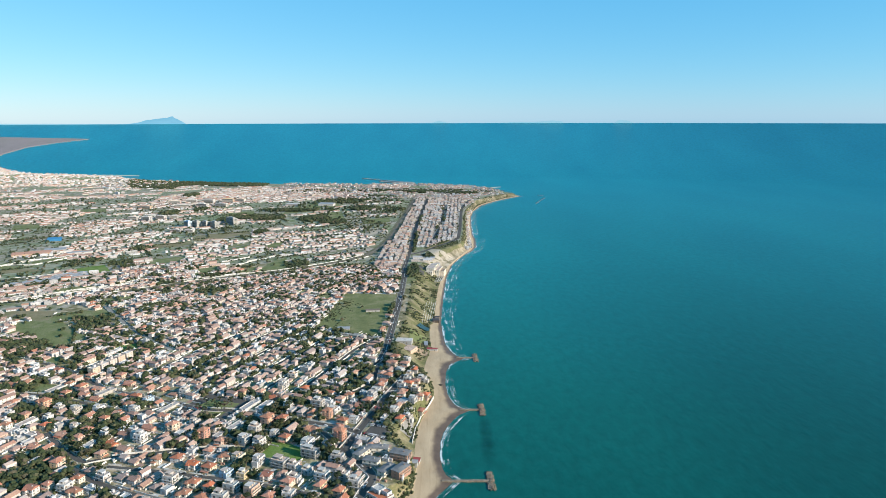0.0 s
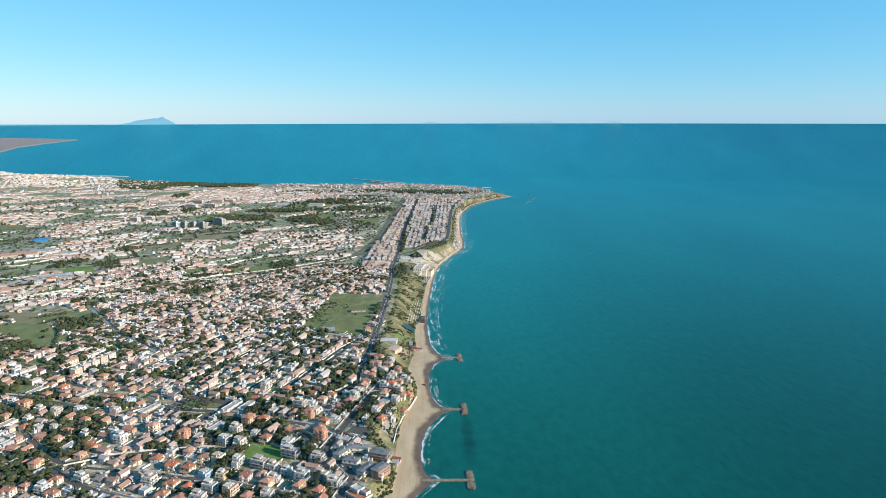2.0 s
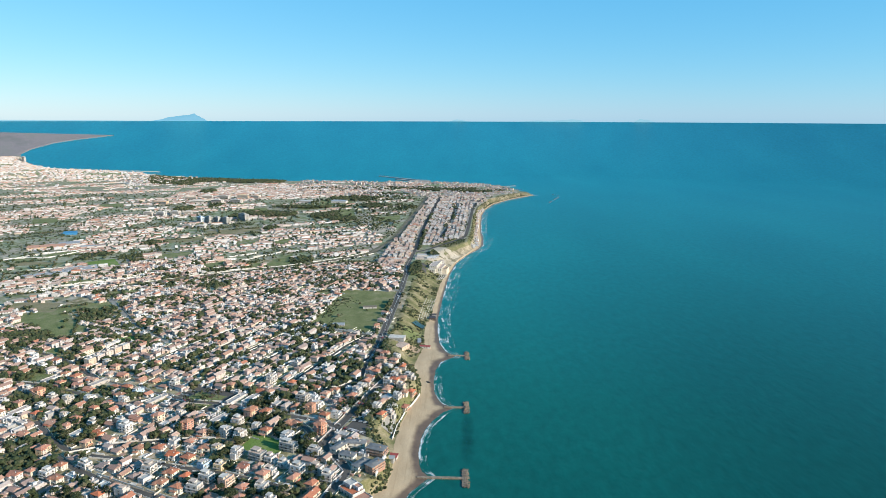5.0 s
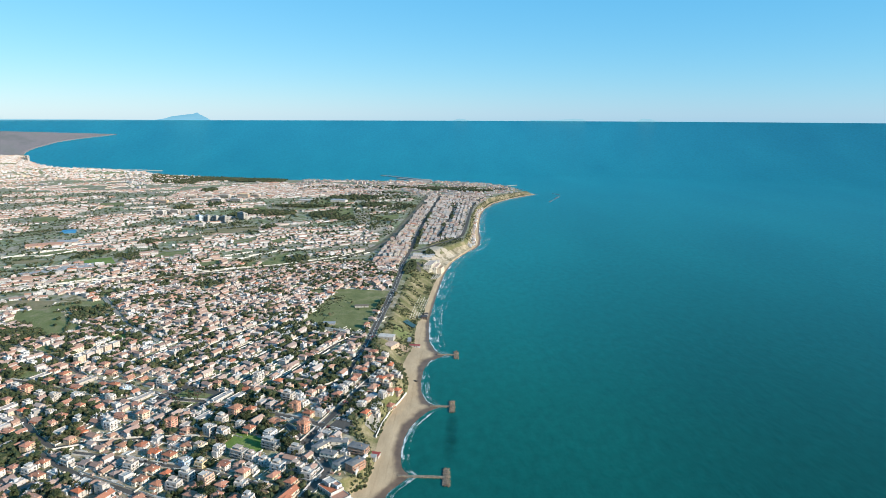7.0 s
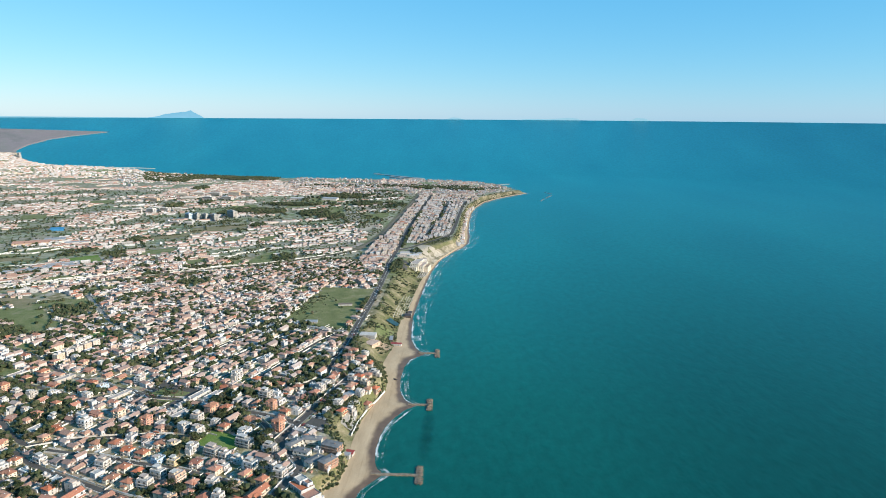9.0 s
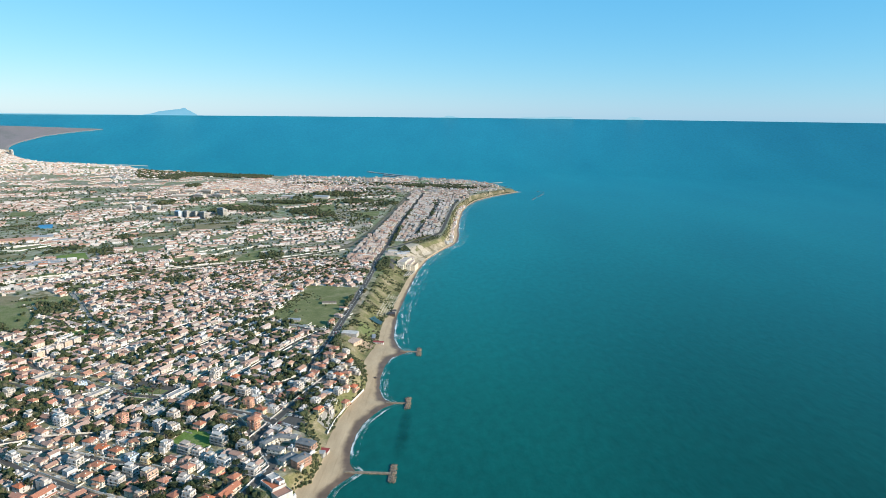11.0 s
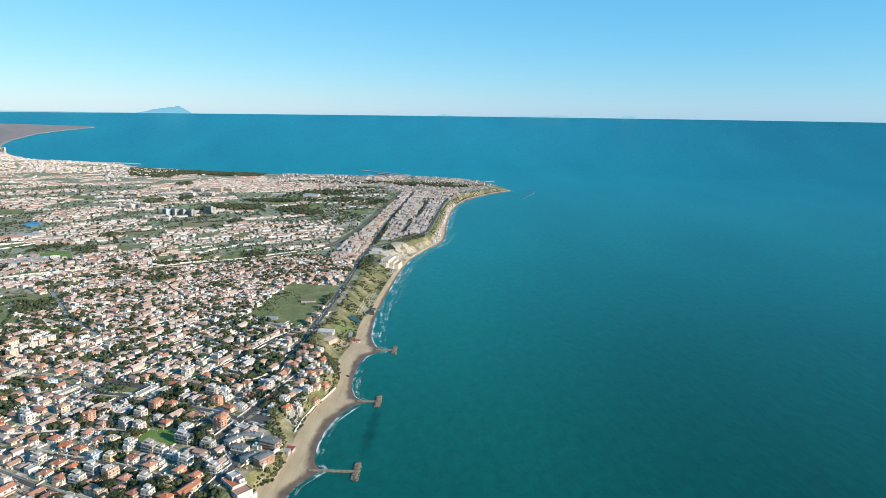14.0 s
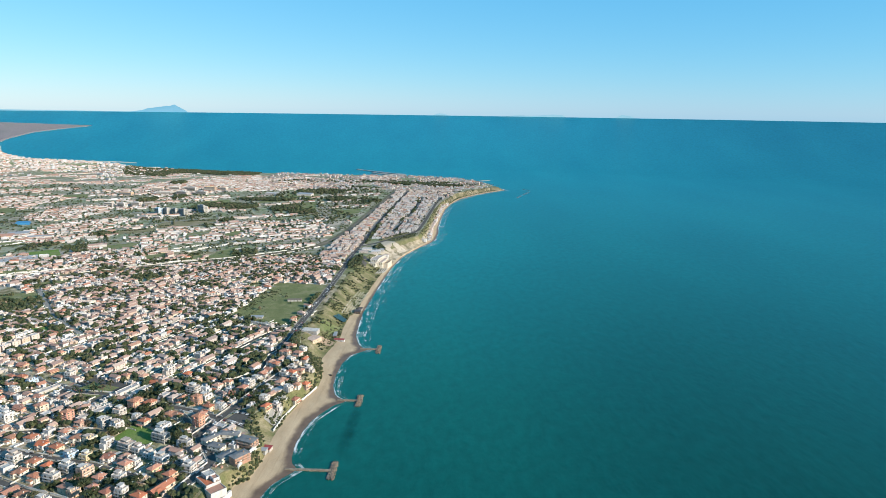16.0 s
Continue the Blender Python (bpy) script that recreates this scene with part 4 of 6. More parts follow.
BLUFF_ROW = [('flat2', -46, 724), ('hipo', -15, 737), ('flat2w', -24, 758), ('hip', -28, 744), ('hip', -40, 690), ('hip', -43, 736), ('gable', -74, 746), ('flat3', -68, 722), ('hip', -30, 770), ('flat2', -44, 772), ('gablew', -52, 700), ('block', -55, 834), ('flat2', -43, 816), ('gable', -24, 815), ('hip', -19, 786), ('gable', -61, 777), ('hipw', -57, 795), ('flat2w', -35, 800), ('block', -52, 854), ('hip', -38, 834), ('flat2', -36, 852)]
INNER_QUARTER = [('long', -449, 675), ('flat2', -431, 682), ('flat2', -474, 724), ('hip', -447, 743), ('gable', -420, 738), ('gablew', -402, 731), ('long', -474, 760), ('hipo', -457, 774), ('hip', -437, 763), ('gable', -412, 756), ('long', -398, 756), ('hip', -444, 795), ('flat2w', -434, 799), ('hip', -357, 742), ('blue', -338, 726), ('gablew', -384, 777), ('gablew', -352, 762), ('hipo', -513, 777), ('gablew', -529, 774), ('flat2', -505, 799), ('gable', -495, 815), ('flat2', -424, 814), ('gablew', -333, 759), ('hip', -356, 814), ('hip', -405, 799)]
for kind, x, y, turn, long, deep in (("estate", -69, 602, 58, 0.9, 0.9), ("estate", -53, 611, -4, 1.1, 0.85), ("estate", -57, 587, -18, 0.85, 0.9), ("brick", -29, 596, -20, 1.0, 1.0), ("estate", -41, 571, 56, 0.95, 0.95), ("brick", -27, 567, 54, 0.9, 0.95)):
    near_count += 1
    take(x, y, 8)
    copy_thing(PROTO[kind], pose(x, y, ground_z(x, y), 0, 0, turn) @ Matrix.Diagonal((long, deep, 0.85, 1)))

for quarter in (SHORE_QUARTER, JUNCTION_QUARTER, PARK_QUARTER, BLUFF_QUARTER, PINE_QUARTER, INNER_QUARTER, BLUFF_ROW):
    for kind, x, y in quarter:
        if free(x, y, 3.5):
            turn = 68 if kind == "long" else -24 if kind == "grey" else random.choice((-18, -20, -22, 72, 68))
            place_house(kind, x, y, turn + random.uniform(-4, 4))
# a stepped row of cream apartment houses
APARTMENT_ROW = [(-447 + 4.6 * k, 812 + 13.5 * k) for k in range(5)]
for x, y in APARTMENT_ROW:
    take(x, y, 8)

# lots in rows along the lanes
U, V = Vector((0.927, -0.375)), Vector((0.375, 0.927))
KINDS = ["hip", "hipw", "gable", "gablew", "flat2", "flat2w", "flat3", "modern", "block", "row", "roww"]
lots = []
for i in range(-70, 11):
    for j in range(-22, 84):
        q = Vector((-85, 598)) + U * (i * 13.4 + random.uniform(-1.0, 1.0)) + V * (j * 12.4 + random.uniform(-1.2, 1.2))
        lots.append((q.x, q.y))
lots.sort(key=lambda q: math.hypot(q[0] + 80, q[1]))


def built_land(x, y):
    if x > float(along(TOP, y)) - 12 and y < 2947:
        return False
    if x > -60 and 826 < y < 1624:
        return False
    return not in_field(x, y) and road_gap(x, y) > 5.0


far_lots = []
for x, y in lots:
    if not built_land(x, y) or y > 1420 or y < 450:
        continue
    kind = random.choices(KINDS, (18, 13, 14, 16, 12, 9, 6, 2, 4, 6, 4))[0]
    if not free(x, y, REACH[kind] * 0.88):
        continue
    if near_count < 228 and y < 900 and x > -460:
        place_house(kind, x, y, 68 + random.uniform(-4, 4) if kind in ("row", "roww") else random.choice((-22, 68, 68, 158)) + random.uniform(-4, 4))
    elif x > -440 or y < 905 or x > -700 and noise.noise((x * 0.0043, y * 0.0086, 2)) > -0.3:
        far_lots.append((x, y, kind, random.choice((-22, 68, 68, 68)) + random.uniform(-4, 4)))
        take(x, y, 8.0 if kind in ("row", "roww") else 5.2)
cabin = copy_thing(PROTO["hipo"], pose(-80, 974, ground_z(-80, 974), 0, 0, 8) @ Matrix.Diagonal((0.9, 0.95, 1.05, 1)))
tagged(cabin, "lone peach two-storey house at the meadow's edge")
take(-80, 974, 7)
for root in PROTO.values():
    for o in [*root.children_recursive, root]:
        bpy.data.objects.remove(o)


# the rest of the town, joined by district
class Pile:
    """Collects boxes, roofs and panes of many far houses for one mesh."""

    def __init__(self):
        self.v, self.f, self.m = [], [], []

    def add(self, verts, faces, m):
        k = len(self.v)
        self.v += verts
        self.f += [tuple(k + i for i in f) for f in faces]
        self.m += [m] * len(faces)


def far_house(pile, x, y, w, d, h, turn, wall, roof, style, panes=True):
    c, s = math.cos(radians(turn)), math.sin(radians(turn))
    z0 = ground_z(x, y)

    def at(a, b, z):
        return (x + a * c - b * s, y + a * s + b * c, z0 + z)

    hw, hd = w / 2, d / 2
    ring = ((-hw, -hd), (hw, -hd), (hw, hd), (-hw, hd))
    sides = [(i, (i + 1) % 4, 4 + (i + 1) % 4, 4 + i) for i in range(4)]
    up = h + (0.8 if style == "flat" else 0)
    pile.add([at(a, b, z) for z in (-1, up) for a, b in ring], sides + ([(4, 5, 6, 7)] if style != "flat" else []), wall)
    if style == "flat":
        inner = [(a * (1 - 0.3 / hw), b * (1 - 0.3 / hd)) for a, b in ring]
        pile.add([at(a, b, up) for a, b in ring] + [at(a, b, up) for a, b in inner] + [at(a, b, h) for a, b in inner],
                 [(i, (i + 1) % 4, 4 + (i + 1) % 4, 4 + i) for i in range(4)] + [(4 + i, 4 + (i + 1) % 4, 8 + (i + 1) % 4, 8 + i) for i in range(4)], wall)
        pile.add([at(a, b, h + 0.02) for a, b in inner], [(0, 1, 2, 3)], roof)
        if random.random() < 0.6:
            a0, b0 = random.uniform(-0.6, 0.1) * hw, random.uniform(-0.2, 0.3) * hd
            a1, b1 = a0 + hw * 0.6, b0 + hd * 0.55
            r2 = ((a0, b0), (a1, b0), (a1, b1), (a0, b1))
            pile.add([at(a, b, z) for z in (h, h + 2.6) for a, b in r2], sides + [(4, 5, 6, 7)], wall)
    else:
        o = 0.6
        rw, rd = hw + o, hd + o
        rr = ((-rw, -rd), (rw, -rd), (rw, rd), (-rw, rd))
        rise = min(rw, rd) * random.uniform(0.42, 0.52)
        inset = rd if style == "hip" else 0.0
        ridge = ((-max(rw - inset, 0.05), 0), (max(rw - inset, 0.05), 0))
        pile.add([at(a, b, h - 0.1) for a, b in rr] + [at(a, b, h + 0.15) for a, b in rr] + [at(a, b, h + 0.15 + rise) for a, b in ridge],
                 sides + [(3, 2, 1, 0), (4, 5, 9, 8), (5, 6, 9), (6, 7, 8, 9), (7, 4, 8)], roof)
    if panes:
        floors = max(1, int(h / 3))
        for side in range(4):
            if side in (1, 3):
                length, off = d, hw
            else:
                length, off = w, hd
            k = max(1, int(length / 4.2))
            for f in range(floors):
                for i in range(k):
                    a = -length / 2 + length * (i + 0.5) / k + random.uniform(-0.3, 0.3)
                    z = 1.0 + f * 3.0
                    p = []
                    for aa, zz in ((a - 0.6, z), (a + 0.6, z), (a + 0.6, z + 1.5), (a - 0.6, z + 1.5)):
                        e = off + 0.05
                        lx, ly = ((aa, -e), (e, aa), (-aa, e), (-e, -aa))[side]
                        p.append(at(lx, ly, zz))
                    pile.add(p, [(0, 1, 2, 3)], 4)


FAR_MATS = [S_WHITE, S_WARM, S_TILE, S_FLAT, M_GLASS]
STYLE = {"hip": (1, 2, "hip"), "hipw": (0, 2, "hip"), "gable": (0, 2, "gable"), "gablew": (1, 2, "gable"), "flat2": (0, 3, "flat"), "flat2w": (1, 3, "flat"), "flat3": (0, 3, "flat"), "modern": (0, 3, "flat"), "block": (1, 2, "hip"), "row": (1, 2, "gable"), "roww": (0, 2, "gable")}


def any_house(pile, x, y, turn, kind=None, big=1.0, tall=None, panes=True):
    wall, roof, style = STYLE[kind or random.choices(KINDS, (15, 15, 14, 13, 16, 11, 7, 1, 1, 0, 0))[0]]
    w, d = random.uniform(7, 13) * big, random.uniform(5.8, 7.8) * big
    h = tall or random.choice((2.6, 2.7, 2.8, 3.0, 3.2, 4.2, 5.0, 5.8) if y < 1150 else (2.4, 2.6, 2.7, 2.8, 3.0, 3.2, 4.4))
    far_house(pile, x, y, w, d, h, turn, wall, roof, style, panes)
    c, s = math.cos(radians(turn)), math.sin(radians(turn))
    if panes and random.random() < 0.55:
        a, b = random.choice((-1, 1)) * (w / 2 + 1.2), random.uniform(-2, 2)
        far_house(pile, x + a * c - b * s, y + a * s + b * c, random.uniform(3, 5), random.uniform(4, 6.5), max(2.6, h - 3.0), turn, wall, roof, style if style == "flat" else "hip", False)
    if panes and random.random() < 0.5:
        a, b = random.uniform(-5, 5), random.choice((-1, 1)) * (d / 2 + random.uniform(2.2, 3.2))
        far_house(pile, x + a * c - b * s, y + a * s + b * c, random.uniform(2.5, 5), random.uniform(2.2, 3), 2.3, turn, random.choice((0, 1)), random.choice((2, 3)), random.choice(("flat", "hip")), False)


districts = {}


def district(name):
    return districts.setdefault(name, Pile())


for x, y, kind, turn in far_lots:
    if kind in ("row", "roww"):
        wall, roof, style = STYLE[kind]
        far_house(district("inner"), x, y, random.uniform(14, 20), random.uniform(7.5, 9), random.choice((3.0, 5.6, 6.0)), 68 + random.uniform(-4, 4), wall, roof, style)
    else:
        any_house(district("inner"), x, y, turn, kind, 0.98)
for x, y in APARTMENT_ROW:
    far_house(district("inner"), x, y, 12, 9, 9.0, 72, 1, 3, "flat")

CLUSTERS = [(-605, 1426, 64, 86), (-298, 1688, 85, 150), (-770, 1319, 45, 62), (-652, 1106, 50, 63), (-701, 1085, 30, 43), (-1416, 2090, 60, 152), (-1293, 2172, 45, 130), (-1040, 1968, 69, 108), (-839, 1693, 90, 130), (-521, 1714, 76, 120), (-798, 1209, 50, 42), (-604, 2825, 122, 161), (-934, 2797, 158, 266)]
# scattered quarters on the plain, with green between them
count = 0
for _ in range(42000):
    y = 900 + 2550 * random.random() ** 1.1
    x = -100 - (0.74 * y) * random.random()
    if y < 1420 and x > -690:
        continue
    run, gap = x * 0.875 + y * 0.485, y * 0.875 - x * 0.485
    dense = 0.55 * noise.noise((run * 0.0032 + 3, gap * 0.0075, 4)) + 0.55 * noise.noise((run * 0.006, gap * 0.021, 8)) - 0.07
    for cx, cy, rx, ry in CLUSTERS:
        q = ((x - cx) / rx) ** 2 + ((y - cy) / ry) ** 2
        if q < 2.2:
            dense += 0.42
    if y > 2150 and x < -560:
        dense += 0.09
    if x > -520 and 1950 < y < 2720:
        dense -= 0.04
    if dense < 0.11 or not built_land(x, y) or not free(x, y, 4.8) or x > -147 and 1400 < y:
        continue
    if random.random() < 0.4 and free(x, y, 9):
        take(x, y, 9)
        wall, roof, style = STYLE[random.choice(("gable", "gablew", "hipw", "flat2", "gable"))]
        far_house(district("plain"), x, y, random.uniform(12, 26), random.uniform(6, 7.5), random.choice((2.6, 2.8, 3.0, 4.6)), 28 + random.uniform(-6, 6), wall, roof, style, y < 1600)
    else:
        take(x, y, 4.6)
        any_house(district("plain"), x, y, random.choice((28, 28, 118)) + random.uniform(-6, 6), None, 0.88 if y < 1400 else 0.78, None, y < 1500)
    count += 1
    if count > 5600:
        break

# the close-built town before the headland
count = 0
for i in range(230):
    for j in range(19):
        y = 1400 + i * 13.6
        if y > 2690:
            continue
        x = -136 + j * 13.2 + (y - 1400) * 0.03 + random.uniform(-1, 1)
        if x > float(along(TOP, min(y, 2947))) - 8 or road_gap(x, y) < 3.4 or in_field(x, y) or not free(x, y, 5.0):
            continue
        if y < 1650 and x > -77 or i % 7 == 6 or y > 2730 and noise.noise((x * 0.007, y * 0.007, 6)) < -0.1:
            continue
        if random.random() < 0.07:
            continue
        take(x, y, 4.6)
        any_house(district("grid"), x, y, random.choice((3, 93)) + random.uniform(-4, 4), random.choice(("block", "flat2w", "flat2w", "hip", "flat2w") if x < -72 or y > 2560 else ("flat2", "hip", "flat2", "flat2w", "hipw", "flat2w", "flat3", "flat3", "gable")), random.choice((0.75, 0.9, 1.0, 1.15, 1.4)), random.choice((5.8, 6.4, 8.8) if x < -76 and y < 1800 else (3.0, 3.2, 5.4, 6, 6.2)), y < 2300)
        count += 1
for k in range(66):
    y = 1712 + 11 * k
    x = float(along(BACK, y)) - random.uniform(0, 5)
    if random.random() < 0.8 and road_gap(x, y) > 5 and free(x, y, 4.5):
        take(x, y, 5)
        any_house(district("grid"), x, y, 80 + random.uniform(-8, 8), random.choice(("flat2", "flat2w", "flat2", "hipw")), 1.0, random.choice((3.0, 3.2, 5.8)), True)
for _ in range(4200):
    y = random.uniform(2690, 3470)
    x = random.uniform(-800, float(shore(y)) - 60)
    if not free(x, y, 7) or in_field(x, y) or noise.noise((x * 0.006, y * 0.011, 6)) < -0.14:
        continue
    take(x, y, 6.5)
    any_house(district("headland"), x, y, random.uniform(-25, -5), random.choice(("flat2", "flat2w", "hipw", "hip")), random.uniform(0.9, 1.4), random.choice((3, 3, 4.5, 6, 7)), False)

# the white harbour town across the bay
count = 0
for _ in range(26000):
    y = random.uniform(2900, 5300)
    edge = float(shore(y)) - 40 if y > 3560 else -1330
    x = edge - (2100 if y < 3900 else 1300) * random.random() ** 1.3
    if x > -1430 and y < 3700 or not free(x, y, 6) or noise.noise((x * 0.0036, y * 0.0086, 9)) < -0.25 + max(0, (3430 - y) / 800):
        continue
    take(x, y, 6)
    any_house(district("harbour"), x, y, random.uniform(-30, 30), random.choice(("flat2", "flat3", "hipw", "flat2", "flat2w", "hip", "gable")), random.uniform(0.8, 1.6), random.choice((3, 4, 5, 6, 7, 9)), False)
    count += 1
    if count > 3400:
        break
LABELS = {"inner": "dense rows of tiled and flat-roofed villas", "plain": "scattered villas and cottages on the plain", "grid": "close-built town of flat-roofed apartment houses", "headland": "pale houses on the headland", "harbour": "white harbour town across the bay"}
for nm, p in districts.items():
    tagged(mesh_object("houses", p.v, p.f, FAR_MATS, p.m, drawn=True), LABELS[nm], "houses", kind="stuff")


# ---- trees ----
def blob(bm, c, r, rnd, squash=0.8):
    k = bmesh.ops.create_icosphere(bm, subdivisions=1, radius=1.0)
    for v in k["verts"]:
        f = rnd.uniform(0.7, 1.25)
        v.co = Vector((c[0] + v.co.x * r * f, c[1] + v.co.y * r * f, c[2] + v.co.z * r * f * squash))


def make_tree(kind, seed):
    rnd = random.Random(seed)
    name, label = {"pine": ("tree", "umbrella pine with a bare trunk and dark flat crown"), "round": ("tree", "dense dark green garden tree with rounded crown"), "cypress": ("tree", "slim dark cypress tree"), "bare": ("tree", "half-bare winter tree with thin brown crown")}[kind]
    root = tagged(new(name), label, "tree", "garden trees")
    bm = bmesh.new()
    h = {"pine": 8.0, "round": 3.2, "cypress": 1.6, "bare": 4.0}[kind]
    rings = []
    for j in range(5):
        z, r = -0.5 + (h + 1.0) * j / 4, 0.28 * (1 - 0.16 * j)
        ox, oy = 0.25 * math.sin(seed + j), 0.25 * math.cos(seed * 2 + j)
        rings.append([bm.verts.new((ox + r * math.cos(a * math.pi / 3), oy + r * math.sin(a * math.pi / 3), z)) for a in range(6)])
    for p, q in zip(rings, rings[1:]):
        for a in range(6):
            bm.faces.new((p[a], p[(a + 1) % 6], q[(a + 1) % 6], q[a]))
    for b in range(5):
        a = b * 1.26 + seed
        tip = Vector((math.cos(a) * 2.0, math.sin(a) * 2.0, h + 1.2))
        foot = Vector((0, 0, h * 0.75))
        t = [bm.verts.new(foot + Vector((math.cos(k * 2.09), math.sin(k * 2.09), 0)) * 0.12) for k in range(3)]
        e = bm.verts.new(tip)
        for k in range(3):
            bm.faces.new((t[k], t[(k + 1) % 3], e))
    part("trunk", bm, M_BARK, root)
    bm = bmesh.new()
    n = {"pine": 26, "round": 24, "cypress": 14, "bare": 16}[kind]
    for _ in range(n):
        a, q = rnd.uniform(0, 6.28), math.sqrt(rnd.random())
        if kind == "pine":
            c, r = (math.cos(a) * q * 3.6, math.sin(a) * q * 3.6, h + 1.2 + 0.9 * (1 - q * q) + rnd.uniform(-0.3, 0.3)), rnd.uniform(0.7, 1.2)
        elif kind == "round":
            z = rnd.uniform(-1, 1)
            k = math.sqrt(1 - z * z) * 2.2
            c, r = (math.cos(a) * k, math.sin(a) * k, h + 1.5 + z * 1.9), rnd.uniform(0.65, 1.15)
        elif kind == "cypress":
            z = rnd.random()
            c, r = (math.cos(a) * 0.35 * (1 - z), math.sin(a) * 0.35 * (1 - z), h + z * 6.5), 0.9 * (1 - z * 0.75)
        else:
            z = rnd.uniform(-1, 1)
            k = math.sqrt(1 - z * z) * 2.2
            c, r = (math.cos(a) * k, math.sin(a) * k, h + 1.2 + z * 1.6), rnd.uniform(0.3, 0.55)
        blob(bm, c, r * 0.82, rnd)
        for _ in range(22):
            d = Vector((rnd.gauss(0, 1), rnd.gauss(0, 1), rnd.gauss(0, 1))).normalized()
            p = Vector(c) + d * r * rnd.uniform(0.75, 1.3)
            t1 = Vector((rnd.gauss(0, 1), rnd.gauss(0, 1), rnd.gauss(0, 0.6))).normalized() * rnd.uniform(0.22, 0.42)
            t2 = d.cross(t1).normalized() * 0.26 + d * 0.14
            bm.faces.new([bm.verts.new(p + e) for e in (t1, t2, -t1, -t2)])
    part("crown", bm, M_LEAF, root)
    return root


TREES = {k: [make_tree(k, 11 * i + 3) for i in range(2)] for k in ("pine", "round", "cypress", "bare")}
spots = []
for _ in range(60000):
    y = 462 + 480 * random.random() ** 1.1
    x = -40 - (y * 0.66 + 40) * random.random()
    if x > float(along(TOP, y)) - 3 or not free(x, y, 1.3) or road_gap(x, y) < 3.0 or in_field(x, y):
        continue
    if noise.noise((x * 0.015, y * 0.015, 5)) < random.uniform(-0.14, 0.29):
        continue
    if math.hypot(x + 150, y - 592) < 26 or y < 640 and random.random() < 0.5:
        continue
    take(x, y, 1.0)
    spots.append((x, y))
    if len(spots) > 2700:
        break
spots.sort(key=lambda q: math.hypot(q[0] + 60, q[1]))
spots = spots[:900:4] + spots[1:900:4] + spots[2:900:4] + spots[3:900:4] + spots[900:]
for i in range(9):
    spots.insert(0, (-252 + 17 * math.sin(i * 2.4), 712 + 13 * math.cos(i * 1.9)))
for x, y in spots[:235]:
    kind = "bare" if -280 < x < -225 and 690 < y < 735 else random.choices(("pine", "round", "cypress", "bare"), (40, 42, 8, 10))[0]
    s = random.choice((0.5, 0.6, 0.75, 0.9, 1.0, 1.2)) * random.uniform(0.85, 1.1)
    if kind == "bare":
        s = random.uniform(1.1, 1.7)
    copy_thing(random.choice(TREES[kind]), pose(x, y, ground_z(x, y), 0, 0, random.uniform(0, 360)) @ Matrix.Diagonal((s, s, s * random.uniform(0.85, 1.15), 1)))
for k in TREES.values():
    for root in k:
        for o in [*root.children_recursive, root]:
            bpy.data.objects.remove(o)

ICO = bmesh.new()
bmesh.ops.create_icosphere(ICO, subdivisions=1, radius=1.0)
ICO_V = np.array([v.co[:] for v in ICO.verts])
ICO_F = [tuple(v.index for v in f.verts) for f in ICO.faces]
ICO.free()


def far_tree(pile, x, y, size, n=3, flat=1.0):
    z0 = ground_z(x, y)
    for _ in range(n):
        r = size * random.uniform(0.45, 0.75)
        c = np.array((x + random.uniform(-0.6, 0.6) * size, y + random.uniform(-0.6, 0.6) * size, z0 + size * random.uniform(0.5, 1.1) * flat))
        p = ICO_V * np.array((r, r, r * 0.85)) * np.random.uniform(0.62, 1.3, (len(ICO_V), 1)) + c
        pile.add([tuple(q) for q in p], ICO_F, 0)


near_wood, far_wood = Pile(), Pile()
for x, y in spots[235:]:
    far_tree(near_wood, x, y, random.choice((1.2, 1.6, 2.2, 3.0, 4.0, 5.2)), 6, random.uniform(0.7, 1.1))
made = 0
for _ in range(30000):
    y = 900 + 530 * random.random()
    x = -70 - 540 * random.random()
    if not free(x, y, 1.0) or road_gap(x, y) < 2.0 or in_field(x, y):
        continue
    if noise.noise((x * 0.014, y * 0.014, 5)) < random.uniform(-0.12, 0.3):
        continue
    take(x, y, 0.9)
    far_tree(near_wood, x, y, random.choice((1.2, 1.6, 2.2, 3.0, 4.0, 5.0)), 4, random.uniform(0.7, 1.1))
    made += 1
    if made > 3000:
        break
made = 0
for _ in range(40000):
    y = 900 + 1800 * random.random() ** 1.5
    x = -56 - (y * 0.74 + 40) * random.random()
    if y > 1400 and x > -140 or not free(x, y, 1.8) or road_gap(x, y) < 1.5:
        continue
    if y < 1180 and x < -480 and random.random() < 0.85:
        continue
    open_land = in_field(x, y)
    if open_land and random.random() < 0.95:
        continue
    take(x, y, 1.4)
    far_tree(near_wood if y < 1400 else far_wood, x, y, random.uniform(1.6, 3.4) * (1 + y / 5000), 3 if y < 1400 else 2)
    made += 1
    if made > 3200:
        break
# woods: pinewood by the far town, groves on the plain
GROVES = [(-290, 2260, 130, 170, 60), (-230, 1990, 70, 90, 42), (-420, 2450, 130, 120, 54), (-215, 2600, 80, 120, 44), (-177, 2359, 60, 60, 80), (-386, 2592, 100, 70, 180)]
GROVES += [(-58, 1750, 3, 170, 60), (-54, 2100, 3, 200, 60), (1, 1880, 3, 170, 50), (18, 2250, 3, 200, 50), (-384, 564, 30, 24, 70), (-378, 599, 31, 20, 75), (-630, 956, 17, 8, 24), (-118, 763, 20, 36, 90), (-98, 826, 14, 34, 75), (-50, 1385, 12, 62, 130), (-20, 1545, 12, 30, 30), (-540, 2330, 120, 30, 140)]
